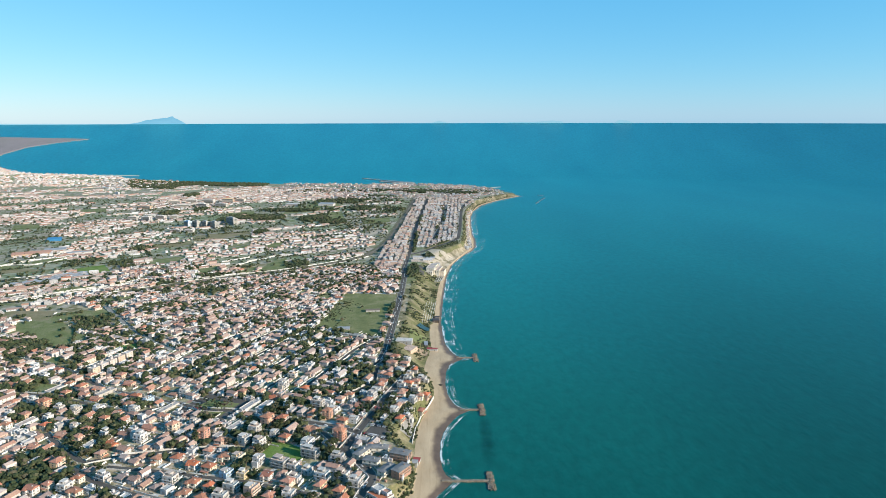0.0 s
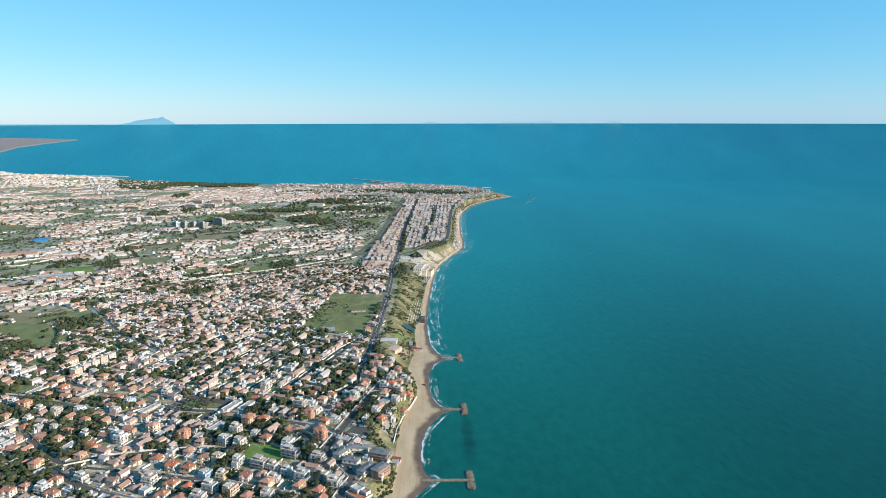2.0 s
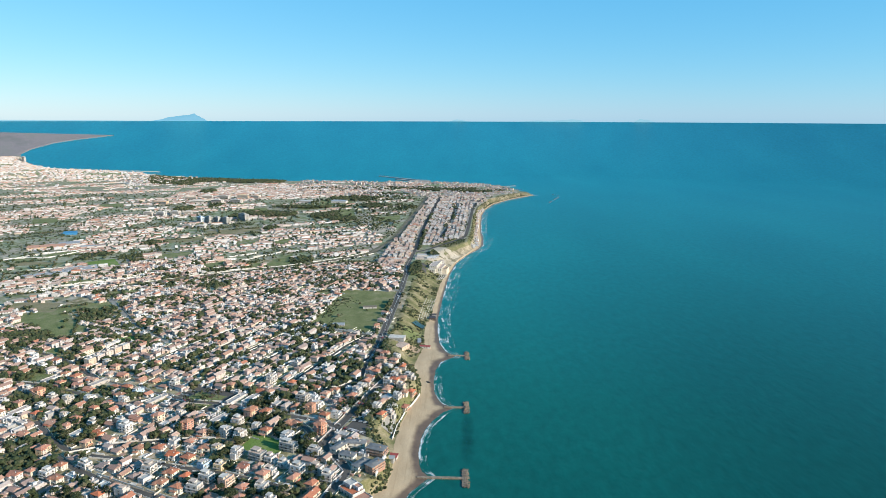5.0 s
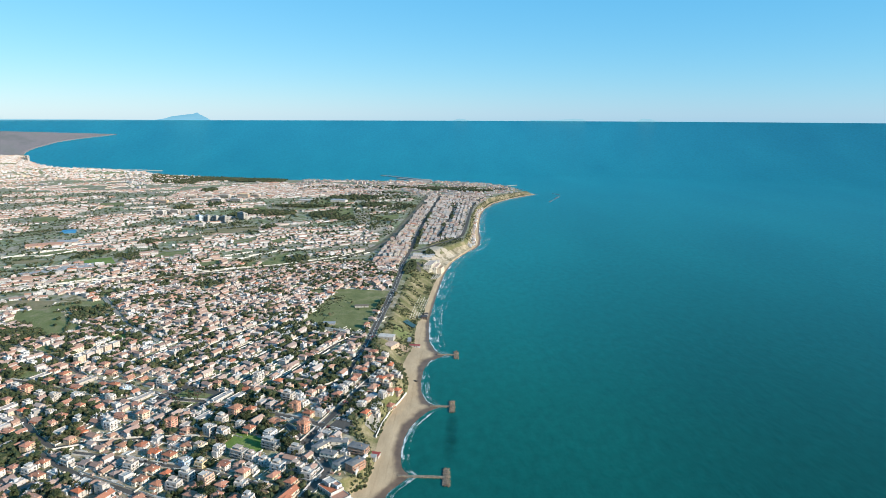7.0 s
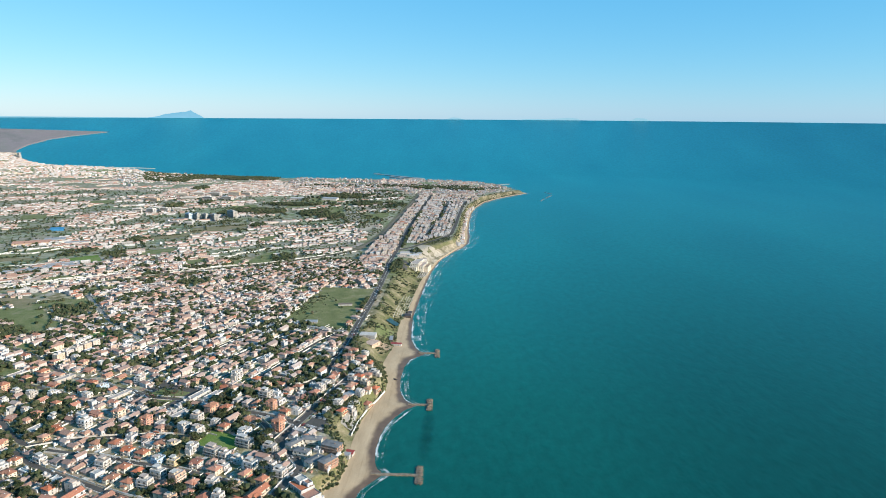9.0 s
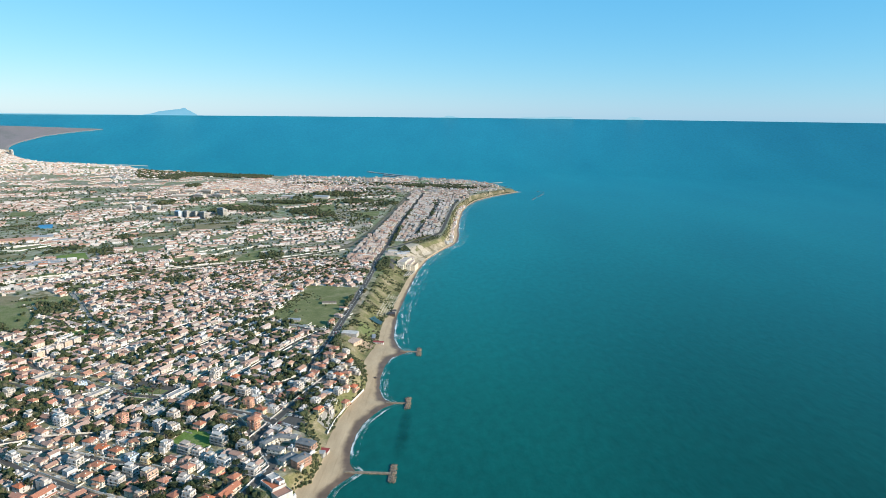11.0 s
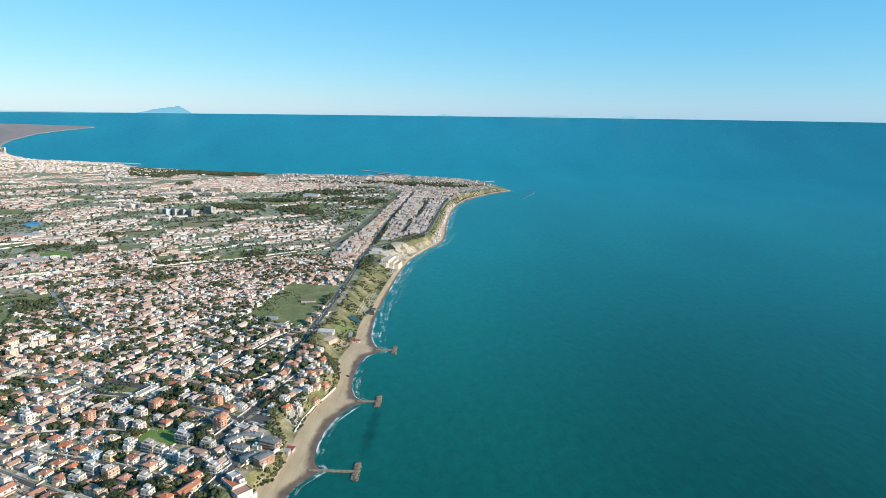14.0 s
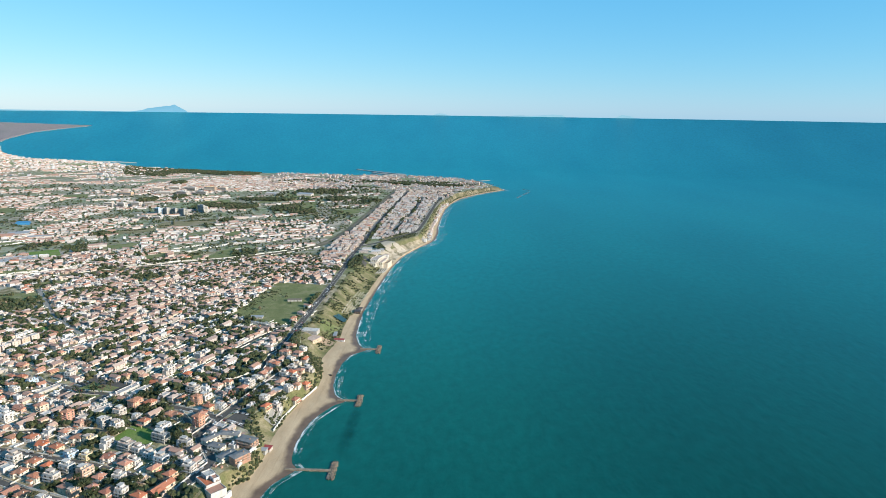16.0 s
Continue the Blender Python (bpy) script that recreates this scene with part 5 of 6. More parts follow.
GROVES += [(cx, cy, rx, ry, int(rx * ry / 13)) for cx, cy, rx, ry in WOODS]
for cx, cy, rx, ry, n in GROVES:
    for _ in range(n):
        a, q = random.uniform(0, 6.283), math.sqrt(random.random())
        x, y = cx + math.cos(a) * q * rx, cy + math.sin(a) * q * ry
        if road_gap(x, y) < 1.0 or not free(x, y, 0.5):
            continue
        far_tree(near_wood if y < 1400 else far_wood, x, y, random.uniform(2.4, 4.4) * (1 + max(0, y - 1300) / 1600), 3)
for _ in range(3400):
    x = random.uniform(-1730, -900)
    reach = 380 * min(1, (x + 1790) / 260) * (1 if x < -1300 else 0.45)
    y = float(np.interp(-x, [784, 1100, 1376, 1640, 1760], [3455, 3500, 3580, 3660, 3760])) - 14 - reach * random.random()
    far_tree(far_wood, x, y, random.uniform(4.5, 8.0), 2, 0.7)
# dark gardens on the headland
for cx, cy, rx, ry, n in ((-70, 3090, 190, 60, 420), (120, 3010, 120, 50, 240), (-330, 3060, 150, 90, 260), (-560, 3000, 170, 110, 300), (-300, 2780, 120, 60, 160)):
    for _ in range(n):
        a, q = random.uniform(0, 6.283), math.sqrt(random.random())
        x, y = cx + math.cos(a) * q * rx, cy + math.sin(a) * q * ry
        if free(x, y, 1.5):
            far_tree(far_wood, x, y, random.uniform(3.0, 6.0), 3, 0.8)
# hedgerows and tree lines on the plain
for _ in range(150):
    y = random.uniform(960, 2300)
    x = -170 - y * 0.62 * random.random()
    turn = radians(random.choice((28, 28, 30, -62)) + random.uniform(-5, 5))
    for k in range(random.randint(8, 22)):
        hx, hy = x + math.cos(turn) * k * 4.6 + random.uniform(-1, 1), y + math.sin(turn) * k * 4.6
        if road_gap(hx, hy) > 1.5 and free(hx, hy, 0.8) and hx < -150:
            far_tree(near_wood if hy < 1400 else far_wood, hx, hy, random.uniform(1.6, 3.8), 3)
for _ in range(900):
    y = random.uniform(1650, 2700)
    x = random.uniform(-130, float(along(TOP, y)) - 6)
    if road_gap(x, y) > 0.5 and free(x, y, 0.6):
        far_tree(far_wood, x, y, random.uniform(2.0, 3.6), 3)
# rows of dark trees on the point
for i in range(9):
    for j in range(13):
        x, y = -30 + i * 9 + j * 4.2 + random.uniform(-1, 1), 1628 + j * 9 + i * 1.5 + random.uniform(-1, 1)
        if x < float(along(TOP, y)) - 2 and road_gap(x, y) > 3 and x < 74:
            far_tree(far_wood, x, y, random.uniform(2.2, 3.2), 3)
tagged(mesh_object("trees", near_wood.v, near_wood.f, S_LEAF), "dark green garden trees and hedges between houses", "trees", kind="stuff")
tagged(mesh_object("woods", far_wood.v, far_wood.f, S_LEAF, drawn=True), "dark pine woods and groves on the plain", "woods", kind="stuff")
# scrub on the bluff
scrub = Pile()
for _ in range(3000):
    y = random.uniform(480, 1440)
    t = random.random()
    x = float(along(BACK, y)) * t + float(along(TOP, y)) * (1 - t)
    if road_gap(x, y) < 1.5 or not free(x, y, 0.5) or noise.noise((x * 0.04, y * 0.03, 2)) < -0.05:
        continue
    far_tree(scrub, x, y, random.uniform(0.6, 2.8), 3, 0.45)
for _ in range(900):
    y = random.uniform(676, 880)
    x = float(along(TOP, y)) + random.uniform(-26, 10)
    if road_gap(x, y) > 1.0 and free(x, y, 0.4):
        take(x, y, 0.6)
        far_tree(scrub, x, y, random.uniform(0.8, 2.4), 3, 0.6)
for _ in range(1100):
    y = random.uniform(1740, 2900)
    t = random.random()
    x = float(along(BACK, y)) * t + float(along(TOP, y)) * (1 - t)
    if road_gap(x, y) > 1.5 and free(x, y, 0.5):
        far_tree(scrub, x, y, random.uniform(1.2, 2.8), 2, 0.5)
for _ in range(420):
    y = 985 + 170 * random.random() ** 1.5
    x = -190 + (y - 985) * 0.08 + abs(random.gauss(0, 18))
    if noise.noise((x * 0.05, y * 0.03, 6)) < -0.05:
        continue
    if free(x, y, 0.5) and x < -90:
        far_tree(scrub, x, y, random.uniform(0.7, 1.9), 2, 0.5)
tagged(mesh_object("scrub", scrub.v, scrub.f, S_LEAF), "low green scrub on the sandy bluff", "bushes", kind="stuff")


# ---- groynes ----
def rock_mesh(seed):
    rnd = random.Random(seed)

    def build(bm):
        bmesh.ops.create_icosphere(bm, subdivisions=1, radius=1.0)
        for v in bm.verts:
            v.co *= rnd.uniform(0.72, 1.15)
            v.co.z *= 0.7
    return shared("rock", build, M_ROCK)


M_CAUSEWAY = varied("causeway_stone", [(0.0, (0.24, 0.192, 0.14)), (1.0, (0.288, 0.232, 0.176))], dirt=0.4)
ROCKS = [rock_mesh(i) for i in range(6)]


def make_groyne(y, x0, x1, lean):
    root = tagged(new("groyne"), "narrow rock groyne with a broad rubble head in the sea", "groyne", "groynes along the beach")
    root.location = (x0, y, 0)
    length = x1 - x0
    bm = bmesh.new()
    box(bm, 0, length - 2, -1.5, 1.5, -2, 1.25)
    box(bm, length - 3.2, length + 2.6, -15, 15, -2, 0.9)
    part("causeway", bm, M_CAUSEWAY, root, "low stone-capped causeway")
    rnd = random.Random(int(y))
    for k in range(34):
        for s in (-1, 1):
            piece("rock", rnd.choice(ROCKS), root, pose(length * (k + rnd.uniform(-0.5, 0.5)) / 34, s * rnd.uniform(1.1, 2.0), rnd.uniform(0.0, 0.5), rnd.uniform(0, 90), rnd.uniform(0, 40), rnd.uniform(0, 360)) @ Matrix.Scale(rnd.uniform(0.45, 1.0), 4))
    for k in range(125):
        a, b = rnd.uniform(-1, 1), rnd.uniform(-3.6, 3.6)
        piece("rock", rnd.choice(ROCKS), root, pose(length + b + lean * a * 12, a * 16.5, rnd.uniform(0.4, 1.5) - 0.22 * abs(b), rnd.uniform(0, 90), rnd.uniform(0, 40), rnd.uniform(0, 360)) @ Matrix.Scale(rnd.uniform(0.6, 1.35), 4))
    return root


make_groyne(582, 12, 60, -0.05)
make_groyne(741, 34, 61, -0.05)
make_groyne(917, 34, 62, -0.05)

# ---- far things ----
pier = Pile()
for pts, wid, h in (([(-143, 3570), (-223, 3622), (-379, 3762), (-450, 3835)], 16, 4.5), ([(-2240, 4090), (-2040, 4085), (-1871, 4038)], 16, 4), ([(266, 3318), (315, 3339)], 10, 3), ([(-134, 3544), (-240, 3560), (-330, 3640)], 20, 5), ([(-455, 3420), (-400, 3490)], 12, 2)):
    for (ax, ay), (bx, by) in zip(pts, pts[1:]):
        n = 12
        for i in range(n):
            x, y = ax + (bx - ax) * (i + 0.5) / n, ay + (by - ay) * (i + 0.5) / n
            L = math.hypot(bx - ax, by - ay) / n
            t = math.atan2(by - ay, bx - ax)
            c, s = math.cos(t), math.sin(t)
            hw = wid / 2 * random.uniform(0.7, 1.1)
            ring = [(x + a * c - b * s, y + a * s + b * c) for a, b in ((-L / 2, -hw), (L / 2, -hw), (L / 2, hw), (-L / 2, hw))]
            pier.add([(p, q, -1) for p, q in ring] + [(p, q, h * random.uniform(0.6, 1.1)) for p, q in ring], [(0, 1, 5, 4), (1, 2, 6, 5), (2, 3, 7, 6), (3, 0, 4, 7), (4, 5, 6, 7)], 0)
tagged(mesh_object("breakwaters", pier.v, pier.f, M_CONCRETE, drawn=True), "pale stone harbour breakwaters with moored boats", "breakwater", kind="stuff")
reef = Pile()
for (ax, ay), (bx, by), n in (((406, 2690), (425, 2745), 26), ((437, 2780), (474, 2885), 40), ((455, 2985), (482, 2945), 14), ((300, 3200), (350, 3120), 16)):
    for i in range(n):
        t = random.random()
        r = random.uniform(1.6, 3.4)
        p = ICO_V * np.array((r, r, r * 0.6)) * np.random.uniform(0.7, 1.2, (len(ICO_V), 1)) + np.array((ax + (bx - ax) * t + random.uniform(-2, 2), ay + (by - ay) * t, 0.3))
        reef.add([tuple(q) for q in p], ICO_F, 0)
tagged(mesh_object("reef_rocks", reef.v, reef.f, M_REEFROCK, drawn=True), "low grey rocks of an offshore reef", "rocks", kind="stuff")


def haze_mat(name, lo, hi):
    m, n, l, b = mat(name, 1.0, 0, 0.0)
    c = ramp(n, l, noise_node(n, l, 0.02, 5, 0.6), [(0.35, lo), (0.65, hi)])
    b.inputs["Base Color"].default_value = (0.02, 0.03, 0.04, 1)
    # The haze before the hills is put in as their own glow.
    l.new(c, b.inputs["Emission Color"])
    b.inputs["Emission Strength"].default_value = 0.56
    return m


M_ISLE = haze_mat("far_hills", (0.19, 0.50, 0.70), (0.22, 0.53, 0.73))
M_ISLE2 = haze_mat("farther_hills", (0.30, 0.58, 0.72), (0.33, 0.61, 0.74))


def far_isle(az0, az1, profile, material, label, r=59000.0):
    """A hazy hill mass on the horizon, with a ridge and two flanks."""
    n = 48
    v, f = [], []
    for i in range(n + 1):
        t = i / n
        az = radians(az0 + (az1 - az0) * t)
        h = float(np.interp(t, [p[0] for p in profile], [p[1] for p in profile]))
        h *= 1 + 0.15 * noise.noise((t * 9, az0, 2))
        for q, e in ((r - 3000, -25), (r, h), (r + 900, -25)):
            v.append((MID_X + q * math.sin(az), q * math.cos(az), e))
    for i in range(n):
        for k in (0, 1):
            a = i * 3 + k
            f.append((a, a + 1, a + 4, a + 3))
    return tagged(mesh_object("island", v, f, material, None, True, drawn=True), label, "backdrop", kind="structure")


far_isle(-26.5, -22.0, [(0, 0), (0.12, 50), (0.25, 160), (0.36, 300), (0.46, 400), (0.55, 410), (0.63, 480), (0.7, 500), (0.74, 580), (0.79, 600), (0.82, 460), (0.86, 430), (0.9, 300), (0.95, 180), (1, 0)], M_ISLE, "blue hazy mountain promontory on the horizon")
far_isle(-38, -25.1, [(0, 120), (0.6, 60), (1, 20)], M_ISLE2, "faint low coast on the horizon")
far_isle(-1.9, -0.3, [(0, 0), (0.4, 190), (0.7, 130), (1, 0)], M_ISLE2, "faint small island on the horizon")
far_isle(4.3, 9.6, [(0, 20), (0.25, 120), (0.5, 90), (0.8, 230), (0.95, 140), (1, 0)], M_ISLE2, "faint long island on the horizon")
far_isle(13.6, 15.3, [(0, 0), (0.3, 250), (0.7, 200), (1, 0)], M_ISLE2, "faint small island on the horizon")


# ---- surf ----
def foam_mat():
    m, n, l, b = mat("sea_foam", 0.6, 0, 0.2)
    b.inputs["Base Color"].default_value = (0.80, 0.84, 0.84, 1)
    uv = n.new("ShaderNodeUVMap").outputs["UV"]
    sep = n.new("ShaderNodeSeparateXYZ")
    l.new(uv, sep.inputs[0])
    streak = noise_node(n, l, 1.0, 6, 0.62, uv, (0.018, 13.0, 0))
    lace = noise_node(n, l, 0.07, 7, 0.72)
    fall = ramp(n, l, sep.outputs["Y"], [(0.0, (0.15,) * 3), (0.012, (0.265,) * 3), (0.035, (0.225,) * 3), (0.07, (0.16,) * 3), (0.22, (0.175,) * 3), (0.40, (0.14,) * 3), (0.65, (0,) * 3)])
    # offset across the shore is stored in hundreds of metres
    add = n.new("ShaderNodeMath")
    add.operation = "ADD"
    half = n.new("ShaderNodeMath")
    half.operation = "MULTIPLY"
    half.inputs[1].default_value = 0.8
    l.new(streak, half.inputs[0])
    l.new(half.outputs[0], add.inputs[0])
    l.new(fall, add.inputs[1])
    add2 = n.new("ShaderNodeMath")
    add2.operation = "MULTIPLY_ADD"
    add2.inputs[1].default_value = 0.5
    l.new(lace, add2.inputs[0])
    l.new(add.outputs[0], add2.inputs[2])
    mask = ramp(n, l, add2.outputs[0], [(0.84, (0, 0, 0)), (1.0, (0.68,) * 3)])
    l.new(mask, b.inputs["Alpha"])
    return m


M_FOAM = foam_mat()


def surf(y0, y1, width, step=3.0):
    v, f, uv = [], [], []
    ks = [-0.03, 0.0, 0.05, 0.12, 0.25, 0.45, 0.7, 1.0]
    ys = np.arange(y0, y1, step)
    for y in ys:
        w = float(shore(y))
        wid = float(np.interp(y, [p[0] for p in width], [p[1] for p in width]))
        for k in ks:
            o = k * wid
            v.append((w + o, y, 0.10 + 0.05 * (k < 0)))
            uv.append((y, max(0.0, o / 60.0)))
    c = len(ks)
    for r in range(len(ys) - 1):
        for i in range(c - 1):
            a = r * c + i
            f.append((a, a + 1, a + c + 1, a + c))
    ob = mesh_object("surf", v, f, M_FOAM)
    layer = ob.data.uv_layers.new(name="UVMap")
    for loop in ob.data.loops:
        layer.data[loop.index].uv = uv[loop.vertex_index]
    return tagged(ob, "white surf breaking in thin lines along the beach", "surf", kind="stuff")


surf(440, 3000, [(440, 9), (560, 7), (600, 9), (720, 8), (760, 12), (900, 9), (940, 16), (1020, 38), (1300, 40), (1450, 30), (1650, 26), (1760, 55), (1900, 22), (3000, 14)])


def reef_mat():
    m, n, l, b = mat("weedy_seabed", 0.6, 0, 0.1)
    b.inputs["Base Color"].default_value = (0.004, 0.030, 0.036, 1)
    sep = n.new("ShaderNodeSeparateXYZ")
    l.new(n.new("ShaderNodeUVMap").outputs["UV"], sep.inputs[0])
    edge = ramp(n, l, sep.outputs["X"], [(0.0, (0.42,) * 3), (0.45, (0.3,) * 3), (1.0, (0, 0, 0))])
    spot = ramp(n, l, noise_node(n, l, 0.05, 5, 0.6), [(0.3, (0.25,) * 3), (0.65, (1,) * 3)])
    l.new(mix(n, l, 1.0, edge, spot, "MULTIPLY"), b.inputs["Alpha"])
    return m


def shoal(x, y, rx, ry):
    """A dark weedy shoal that shows through the water."""
    v, f = [(x, y, 0.06)], []
    for k in range(28):
        a = 2 * math.pi * k / 28
        q = 1 + 0.25 * noise.noise((math.cos(a) * 2, math.sin(a) * 2, x))
        v.append((x + rx * q * math.cos(a), y + ry * q * math.sin(a), 0.06))
        f.append((0, 1 + k, 1 + (k + 1) % 28))
    ob = mesh_object("shoal", v, f, M_REEF)
    layer = ob.data.uv_layers.new(name="UVMap")
    for loop in ob.data.loops:
        layer.data[loop.index].uv = (0.0 if loop.vertex_index == 0 else 1.0, 0.0)
    tagged(ob, "dark weedy shoal showing through shallow water", "shoal", kind="structure")


M_REEF = reef_mat()
shoal(62, 668, 9, 66)


# ---- bluff, beach clubs and walls ----
def long_wall(name, pts, h, t, material, label, category, base=-1.0):
    """A continuous wall along a line, with its top following the land."""
    v, f = [], []
    p = [Vector(q) for q in pts]
    line = []
    for a, b in zip(p, p[1:]):
        k = max(1, int((b - a).length / 5))
        line += [a.lerp(b, i / k) for i in range(k)]
    line.append(p[-1])
    for i, q in enumerate(line):
        way = (line[min(i + 1, len(line) - 1)] - line[max(i - 1, 0)]).normalized()
        s = Vector((way.y, -way.x)) * t / 2
        z = ground_z(q.x, q.y)
        for o, zz in ((-s, z + base), (s, z + base), (s, z + h), (-s, z + h)):
            v.append((q.x + o.x, q.y + o.y, zz))
    n = len(line)
    for i in range(n - 1):
        a, b = 4 * i, 4 * i + 4
        for k in range(4):
            f.append((a + k, a + (k + 1) % 4, b + (k + 1) % 4, b + k))
    f.append((3, 2, 1, 0))
    e = 4 * (n - 1)
    f.append((e, e + 1, e + 2, e + 3))
    return tagged(mesh_object(name, v, f, material), label, category)


long_wall("sea_wall", [(-25, 556), (-22, 579), (-19, 602)], 4.5, 1.2, M_WHITE, "pale plastered sea wall behind the beach", "wall")
long_wall("sea_wall", [(-20, 653), (-19, 666), (-18, 682), (-12, 718), (-4, 746), (2, 771)], 2.2, 0.7, M_WALLSTONE, "pale stepped sea wall at the foot of the bluff", "wall")
long_wall("road_wall", [(-71, 510), (-65, 537), (-57, 562), (-76, 589)], 1.6, 0.4, M_WHITE, "white boundary wall beside the street", "wall")
long_wall("road_wall", [(-45, 568), (-65, 596), (-82, 614), (-74, 648)], 1.5, 0.4, M_WHITE, "white boundary wall beside the street", "wall")
long_wall("road_wall", [(-84, 655), (-59, 742), (-39, 806)], 1.5, 0.4, M_WHITE, "white boundary wall beside the street", "wall")
long_wall("road_wall", [(-94, 614), (-85, 646)], 1.8, 0.4, M_WHITE, "white boundary wall beside the street", "wall")
long_wall("field_wall", [(-192, 990), (-174, 1206), (-75, 1195)], 1.4, 0.4, M_WALLSTONE, "low pale wall round the meadow", "wall")
long_wall("field_wall", [(-194, 984), (-140, 966), (-83, 948)], 1.6, 0.5, M_WHITE, "low pale wall round the meadow", "wall")


def shed(name, x, y, w, d, h, turn, wall, roof, label, category, slope=0.6):
    """A low building with a single-pitch roof, door and window."""
    root = tagged(new(name), label, category)
    root.matrix_basis = pose(x, y, ground_z(x, y), 0, 0, turn)
    bm = bmesh.new()
    box(bm, -w / 2, w / 2, -d / 2, d / 2, -2.0, h)
    part("wall", bm, wall, root)
    bm = bmesh.new()
    v = box(bm, -w / 2 - 0.4, w / 2 + 0.4, -d / 2 - 0.4, d / 2 + 0.4, h + 0.01, h + 0.25)
    for q in v:
        if q.co.y > 0:
            q.co.z += slope
    part("roof", bm, roof, root)
    piece("door", D_MESH, root, pose(w * 0.2, -d / 2 - 0.02, 0.05))
    for k in (-0.3, 0.0):
        piece("window", W_MESH, root, pose(w * k, -d / 2 - 0.02, min(1.6, h - 1.0)))
    take(x, y, max(w, d) / 2)
    return root


def paint(name, col, rough=0.6):
    return varied(name, [(0.0, col), (1.0, tuple(c * 0.85 for c in col))], rough=rough)


M_RED = paint("faded_red_roofing", (0.36, 0.07, 0.06))
M_BLUE = paint("blue_sheet_metal", (0.05, 0.22, 0.42), 0.45)
M_GREY = paint("grey_roofing", (0.33, 0.34, 0.35))
M_DARKWOOD = paint("dark_timber", (0.07, 0.055, 0.05))
M_BROWN = paint("brown_tiles", (0.36, 0.26, 0.17))
shed("beach_kiosk", -15, 614, 9, 8, 3.2, -10, M_WHITE, M_RED, "beach kiosk with a faded red flat roof", "kiosk", 0.2)
shed("beach_bar", -17, 605, 9, 6, 3.0, -10, M_CONCRETE, M_GREY, "low grey beach bar beside the kiosk", "beach bar", 0.2)
def driftwood(x, y, n):
    """A heap of dark timbers washed up on the sand."""
    root = tagged(new("driftwood"), "dark heap of driftwood at the water's edge", "driftwood")
    root.matrix_basis = pose(x, y, ground_z(x, y))
    for k in range(n):
        bm = bmesh.new()
        bmesh.ops.create_cone(bm, cap_ends=True, segments=7, radius1=0.35, radius2=0.2, depth=random.uniform(3, 7), matrix=pose(random.uniform(-1.5, 1.5), random.uniform(-1, 1), 0.3 + 0.25 * (k % 3), 90, 0, random.uniform(0, 180)))
        part("timber", bm, M_DARKWOOD, root)


driftwood(11, 815, 9)
shed("beach_bar", 2, 1088, 11, 12, 4.0, 5, M_DARKWOOD, M_DARKWOOD, "dark timber beach bar on the sand", "beach bar", 0.3)
shed("beach_bar", 4, 1106, 8, 8, 3.2, 5, M_CONCRETE, M_DARKWOOD, "small dark beach hut on the sand", "beach hut", 0.3)
shed("beach_bar", -12, 962, 5, 18, 3.4, 4, M_DARKWOOD, M_GREY, "narrow dark beach building with grey roof", "beach bar", 0.2)
shed("beach_bar", -2, 943, 16, 5, 3.0, -6, M_WHITE, M_RED, "beach bar with a long red awning roof", "beach bar", 0.3)
shed("club_house", -44, 934, 24, 13, 4.2, -8, M_CONCRETE, M_FLAT, "wide grey-roofed beach club house", "club house", 0.3)
shed("club_house", -35, 912, 20, 15, 3.8, 62, M_WARM, M_FLAT, "tan beach club building with flat grey roof", "club house", 0.3)
shed("field_hut", -107, 1084, 24, 8, 3.0, 8, M_CONCRETE, M_DIRT, "ruined concrete hut in the meadow", "hut", 0.1)
shed("field_hut", -143, 986, 19, 10, 2.6, 4, M_CONCRETE, M_GREY, "low grey shed at the meadow's edge", "shed", 0.3)
shed("warehouse", -1048, 1755, 34, 18, 6, 22, M_BLUE, M_BLUE, "blue sheet-metal warehouse on the plain", "warehouse", 2)
shed("warehouse", -962, 1610, 48, 22, 5, 24, M_WHITE, M_GREY, "long pale warehouse on the plain", "warehouse", 2)
shed("warehouse", -886, 1580, 54, 12, 4.5, 26, M_WHITE, M_GREY, "long pale shed on the plain", "warehouse", 1)
shed("warehouse", -993, 1565, 84, 20, 4.5, 26, M_WARM, M_TILE, "long clay-roofed shed on the plain", "warehouse", 3)
for x, y, w in ((-822, 1283, 70), (-800, 1304, 76), (-772, 1334, 70), (-780, 1356, 60)):
    shed("greenhouse", x, y, w, 13, 3.0, 28, M_SLATE, M_GREY, "long grey-blue greenhouse on the plain", "greenhouse", 1.2)
shed("warehouse", -426, 2473, 60, 26, 8, -10, M_WHITE, M_GREY, "white and green factory shed on the plain", "warehouse", 2)
shed("warehouse", -556, 2476, 50, 20, 7, -10, M_WHITE, M_WHITE, "white factory shed on the plain", "warehouse", 2)
patch("club_terrace", ((-24, 1072), (-3, 1068), (3, 1222), (-14, 1226)), M_BLUFF, 0.8, "pale terraces of a beach club cut in the bluff", "terrace")
for k in range(5):
    x = -21 + k * 4.0
    long_wall("terrace_wall", [(x, 1066 + 6 * k), (x + 3, 1140), (x + 7, 1214 - 9 * (k % 2))], 1.0, 0.5, M_WALLSTONE, "pale retaining wall of a bluff terrace", "wall")
patch("club_terrace", ((-38, 955), (-12, 960), (-12, 1000), (-38, 1000)), M_GRASS, 0.9, "green garden terrace beside the beach", "terrace")
patch("club_terrace", ((-32, 912), (-9, 918), (-9, 940), (-32, 935)), M_BROWN, 0.9, "tan sand court of a beach club", "court")
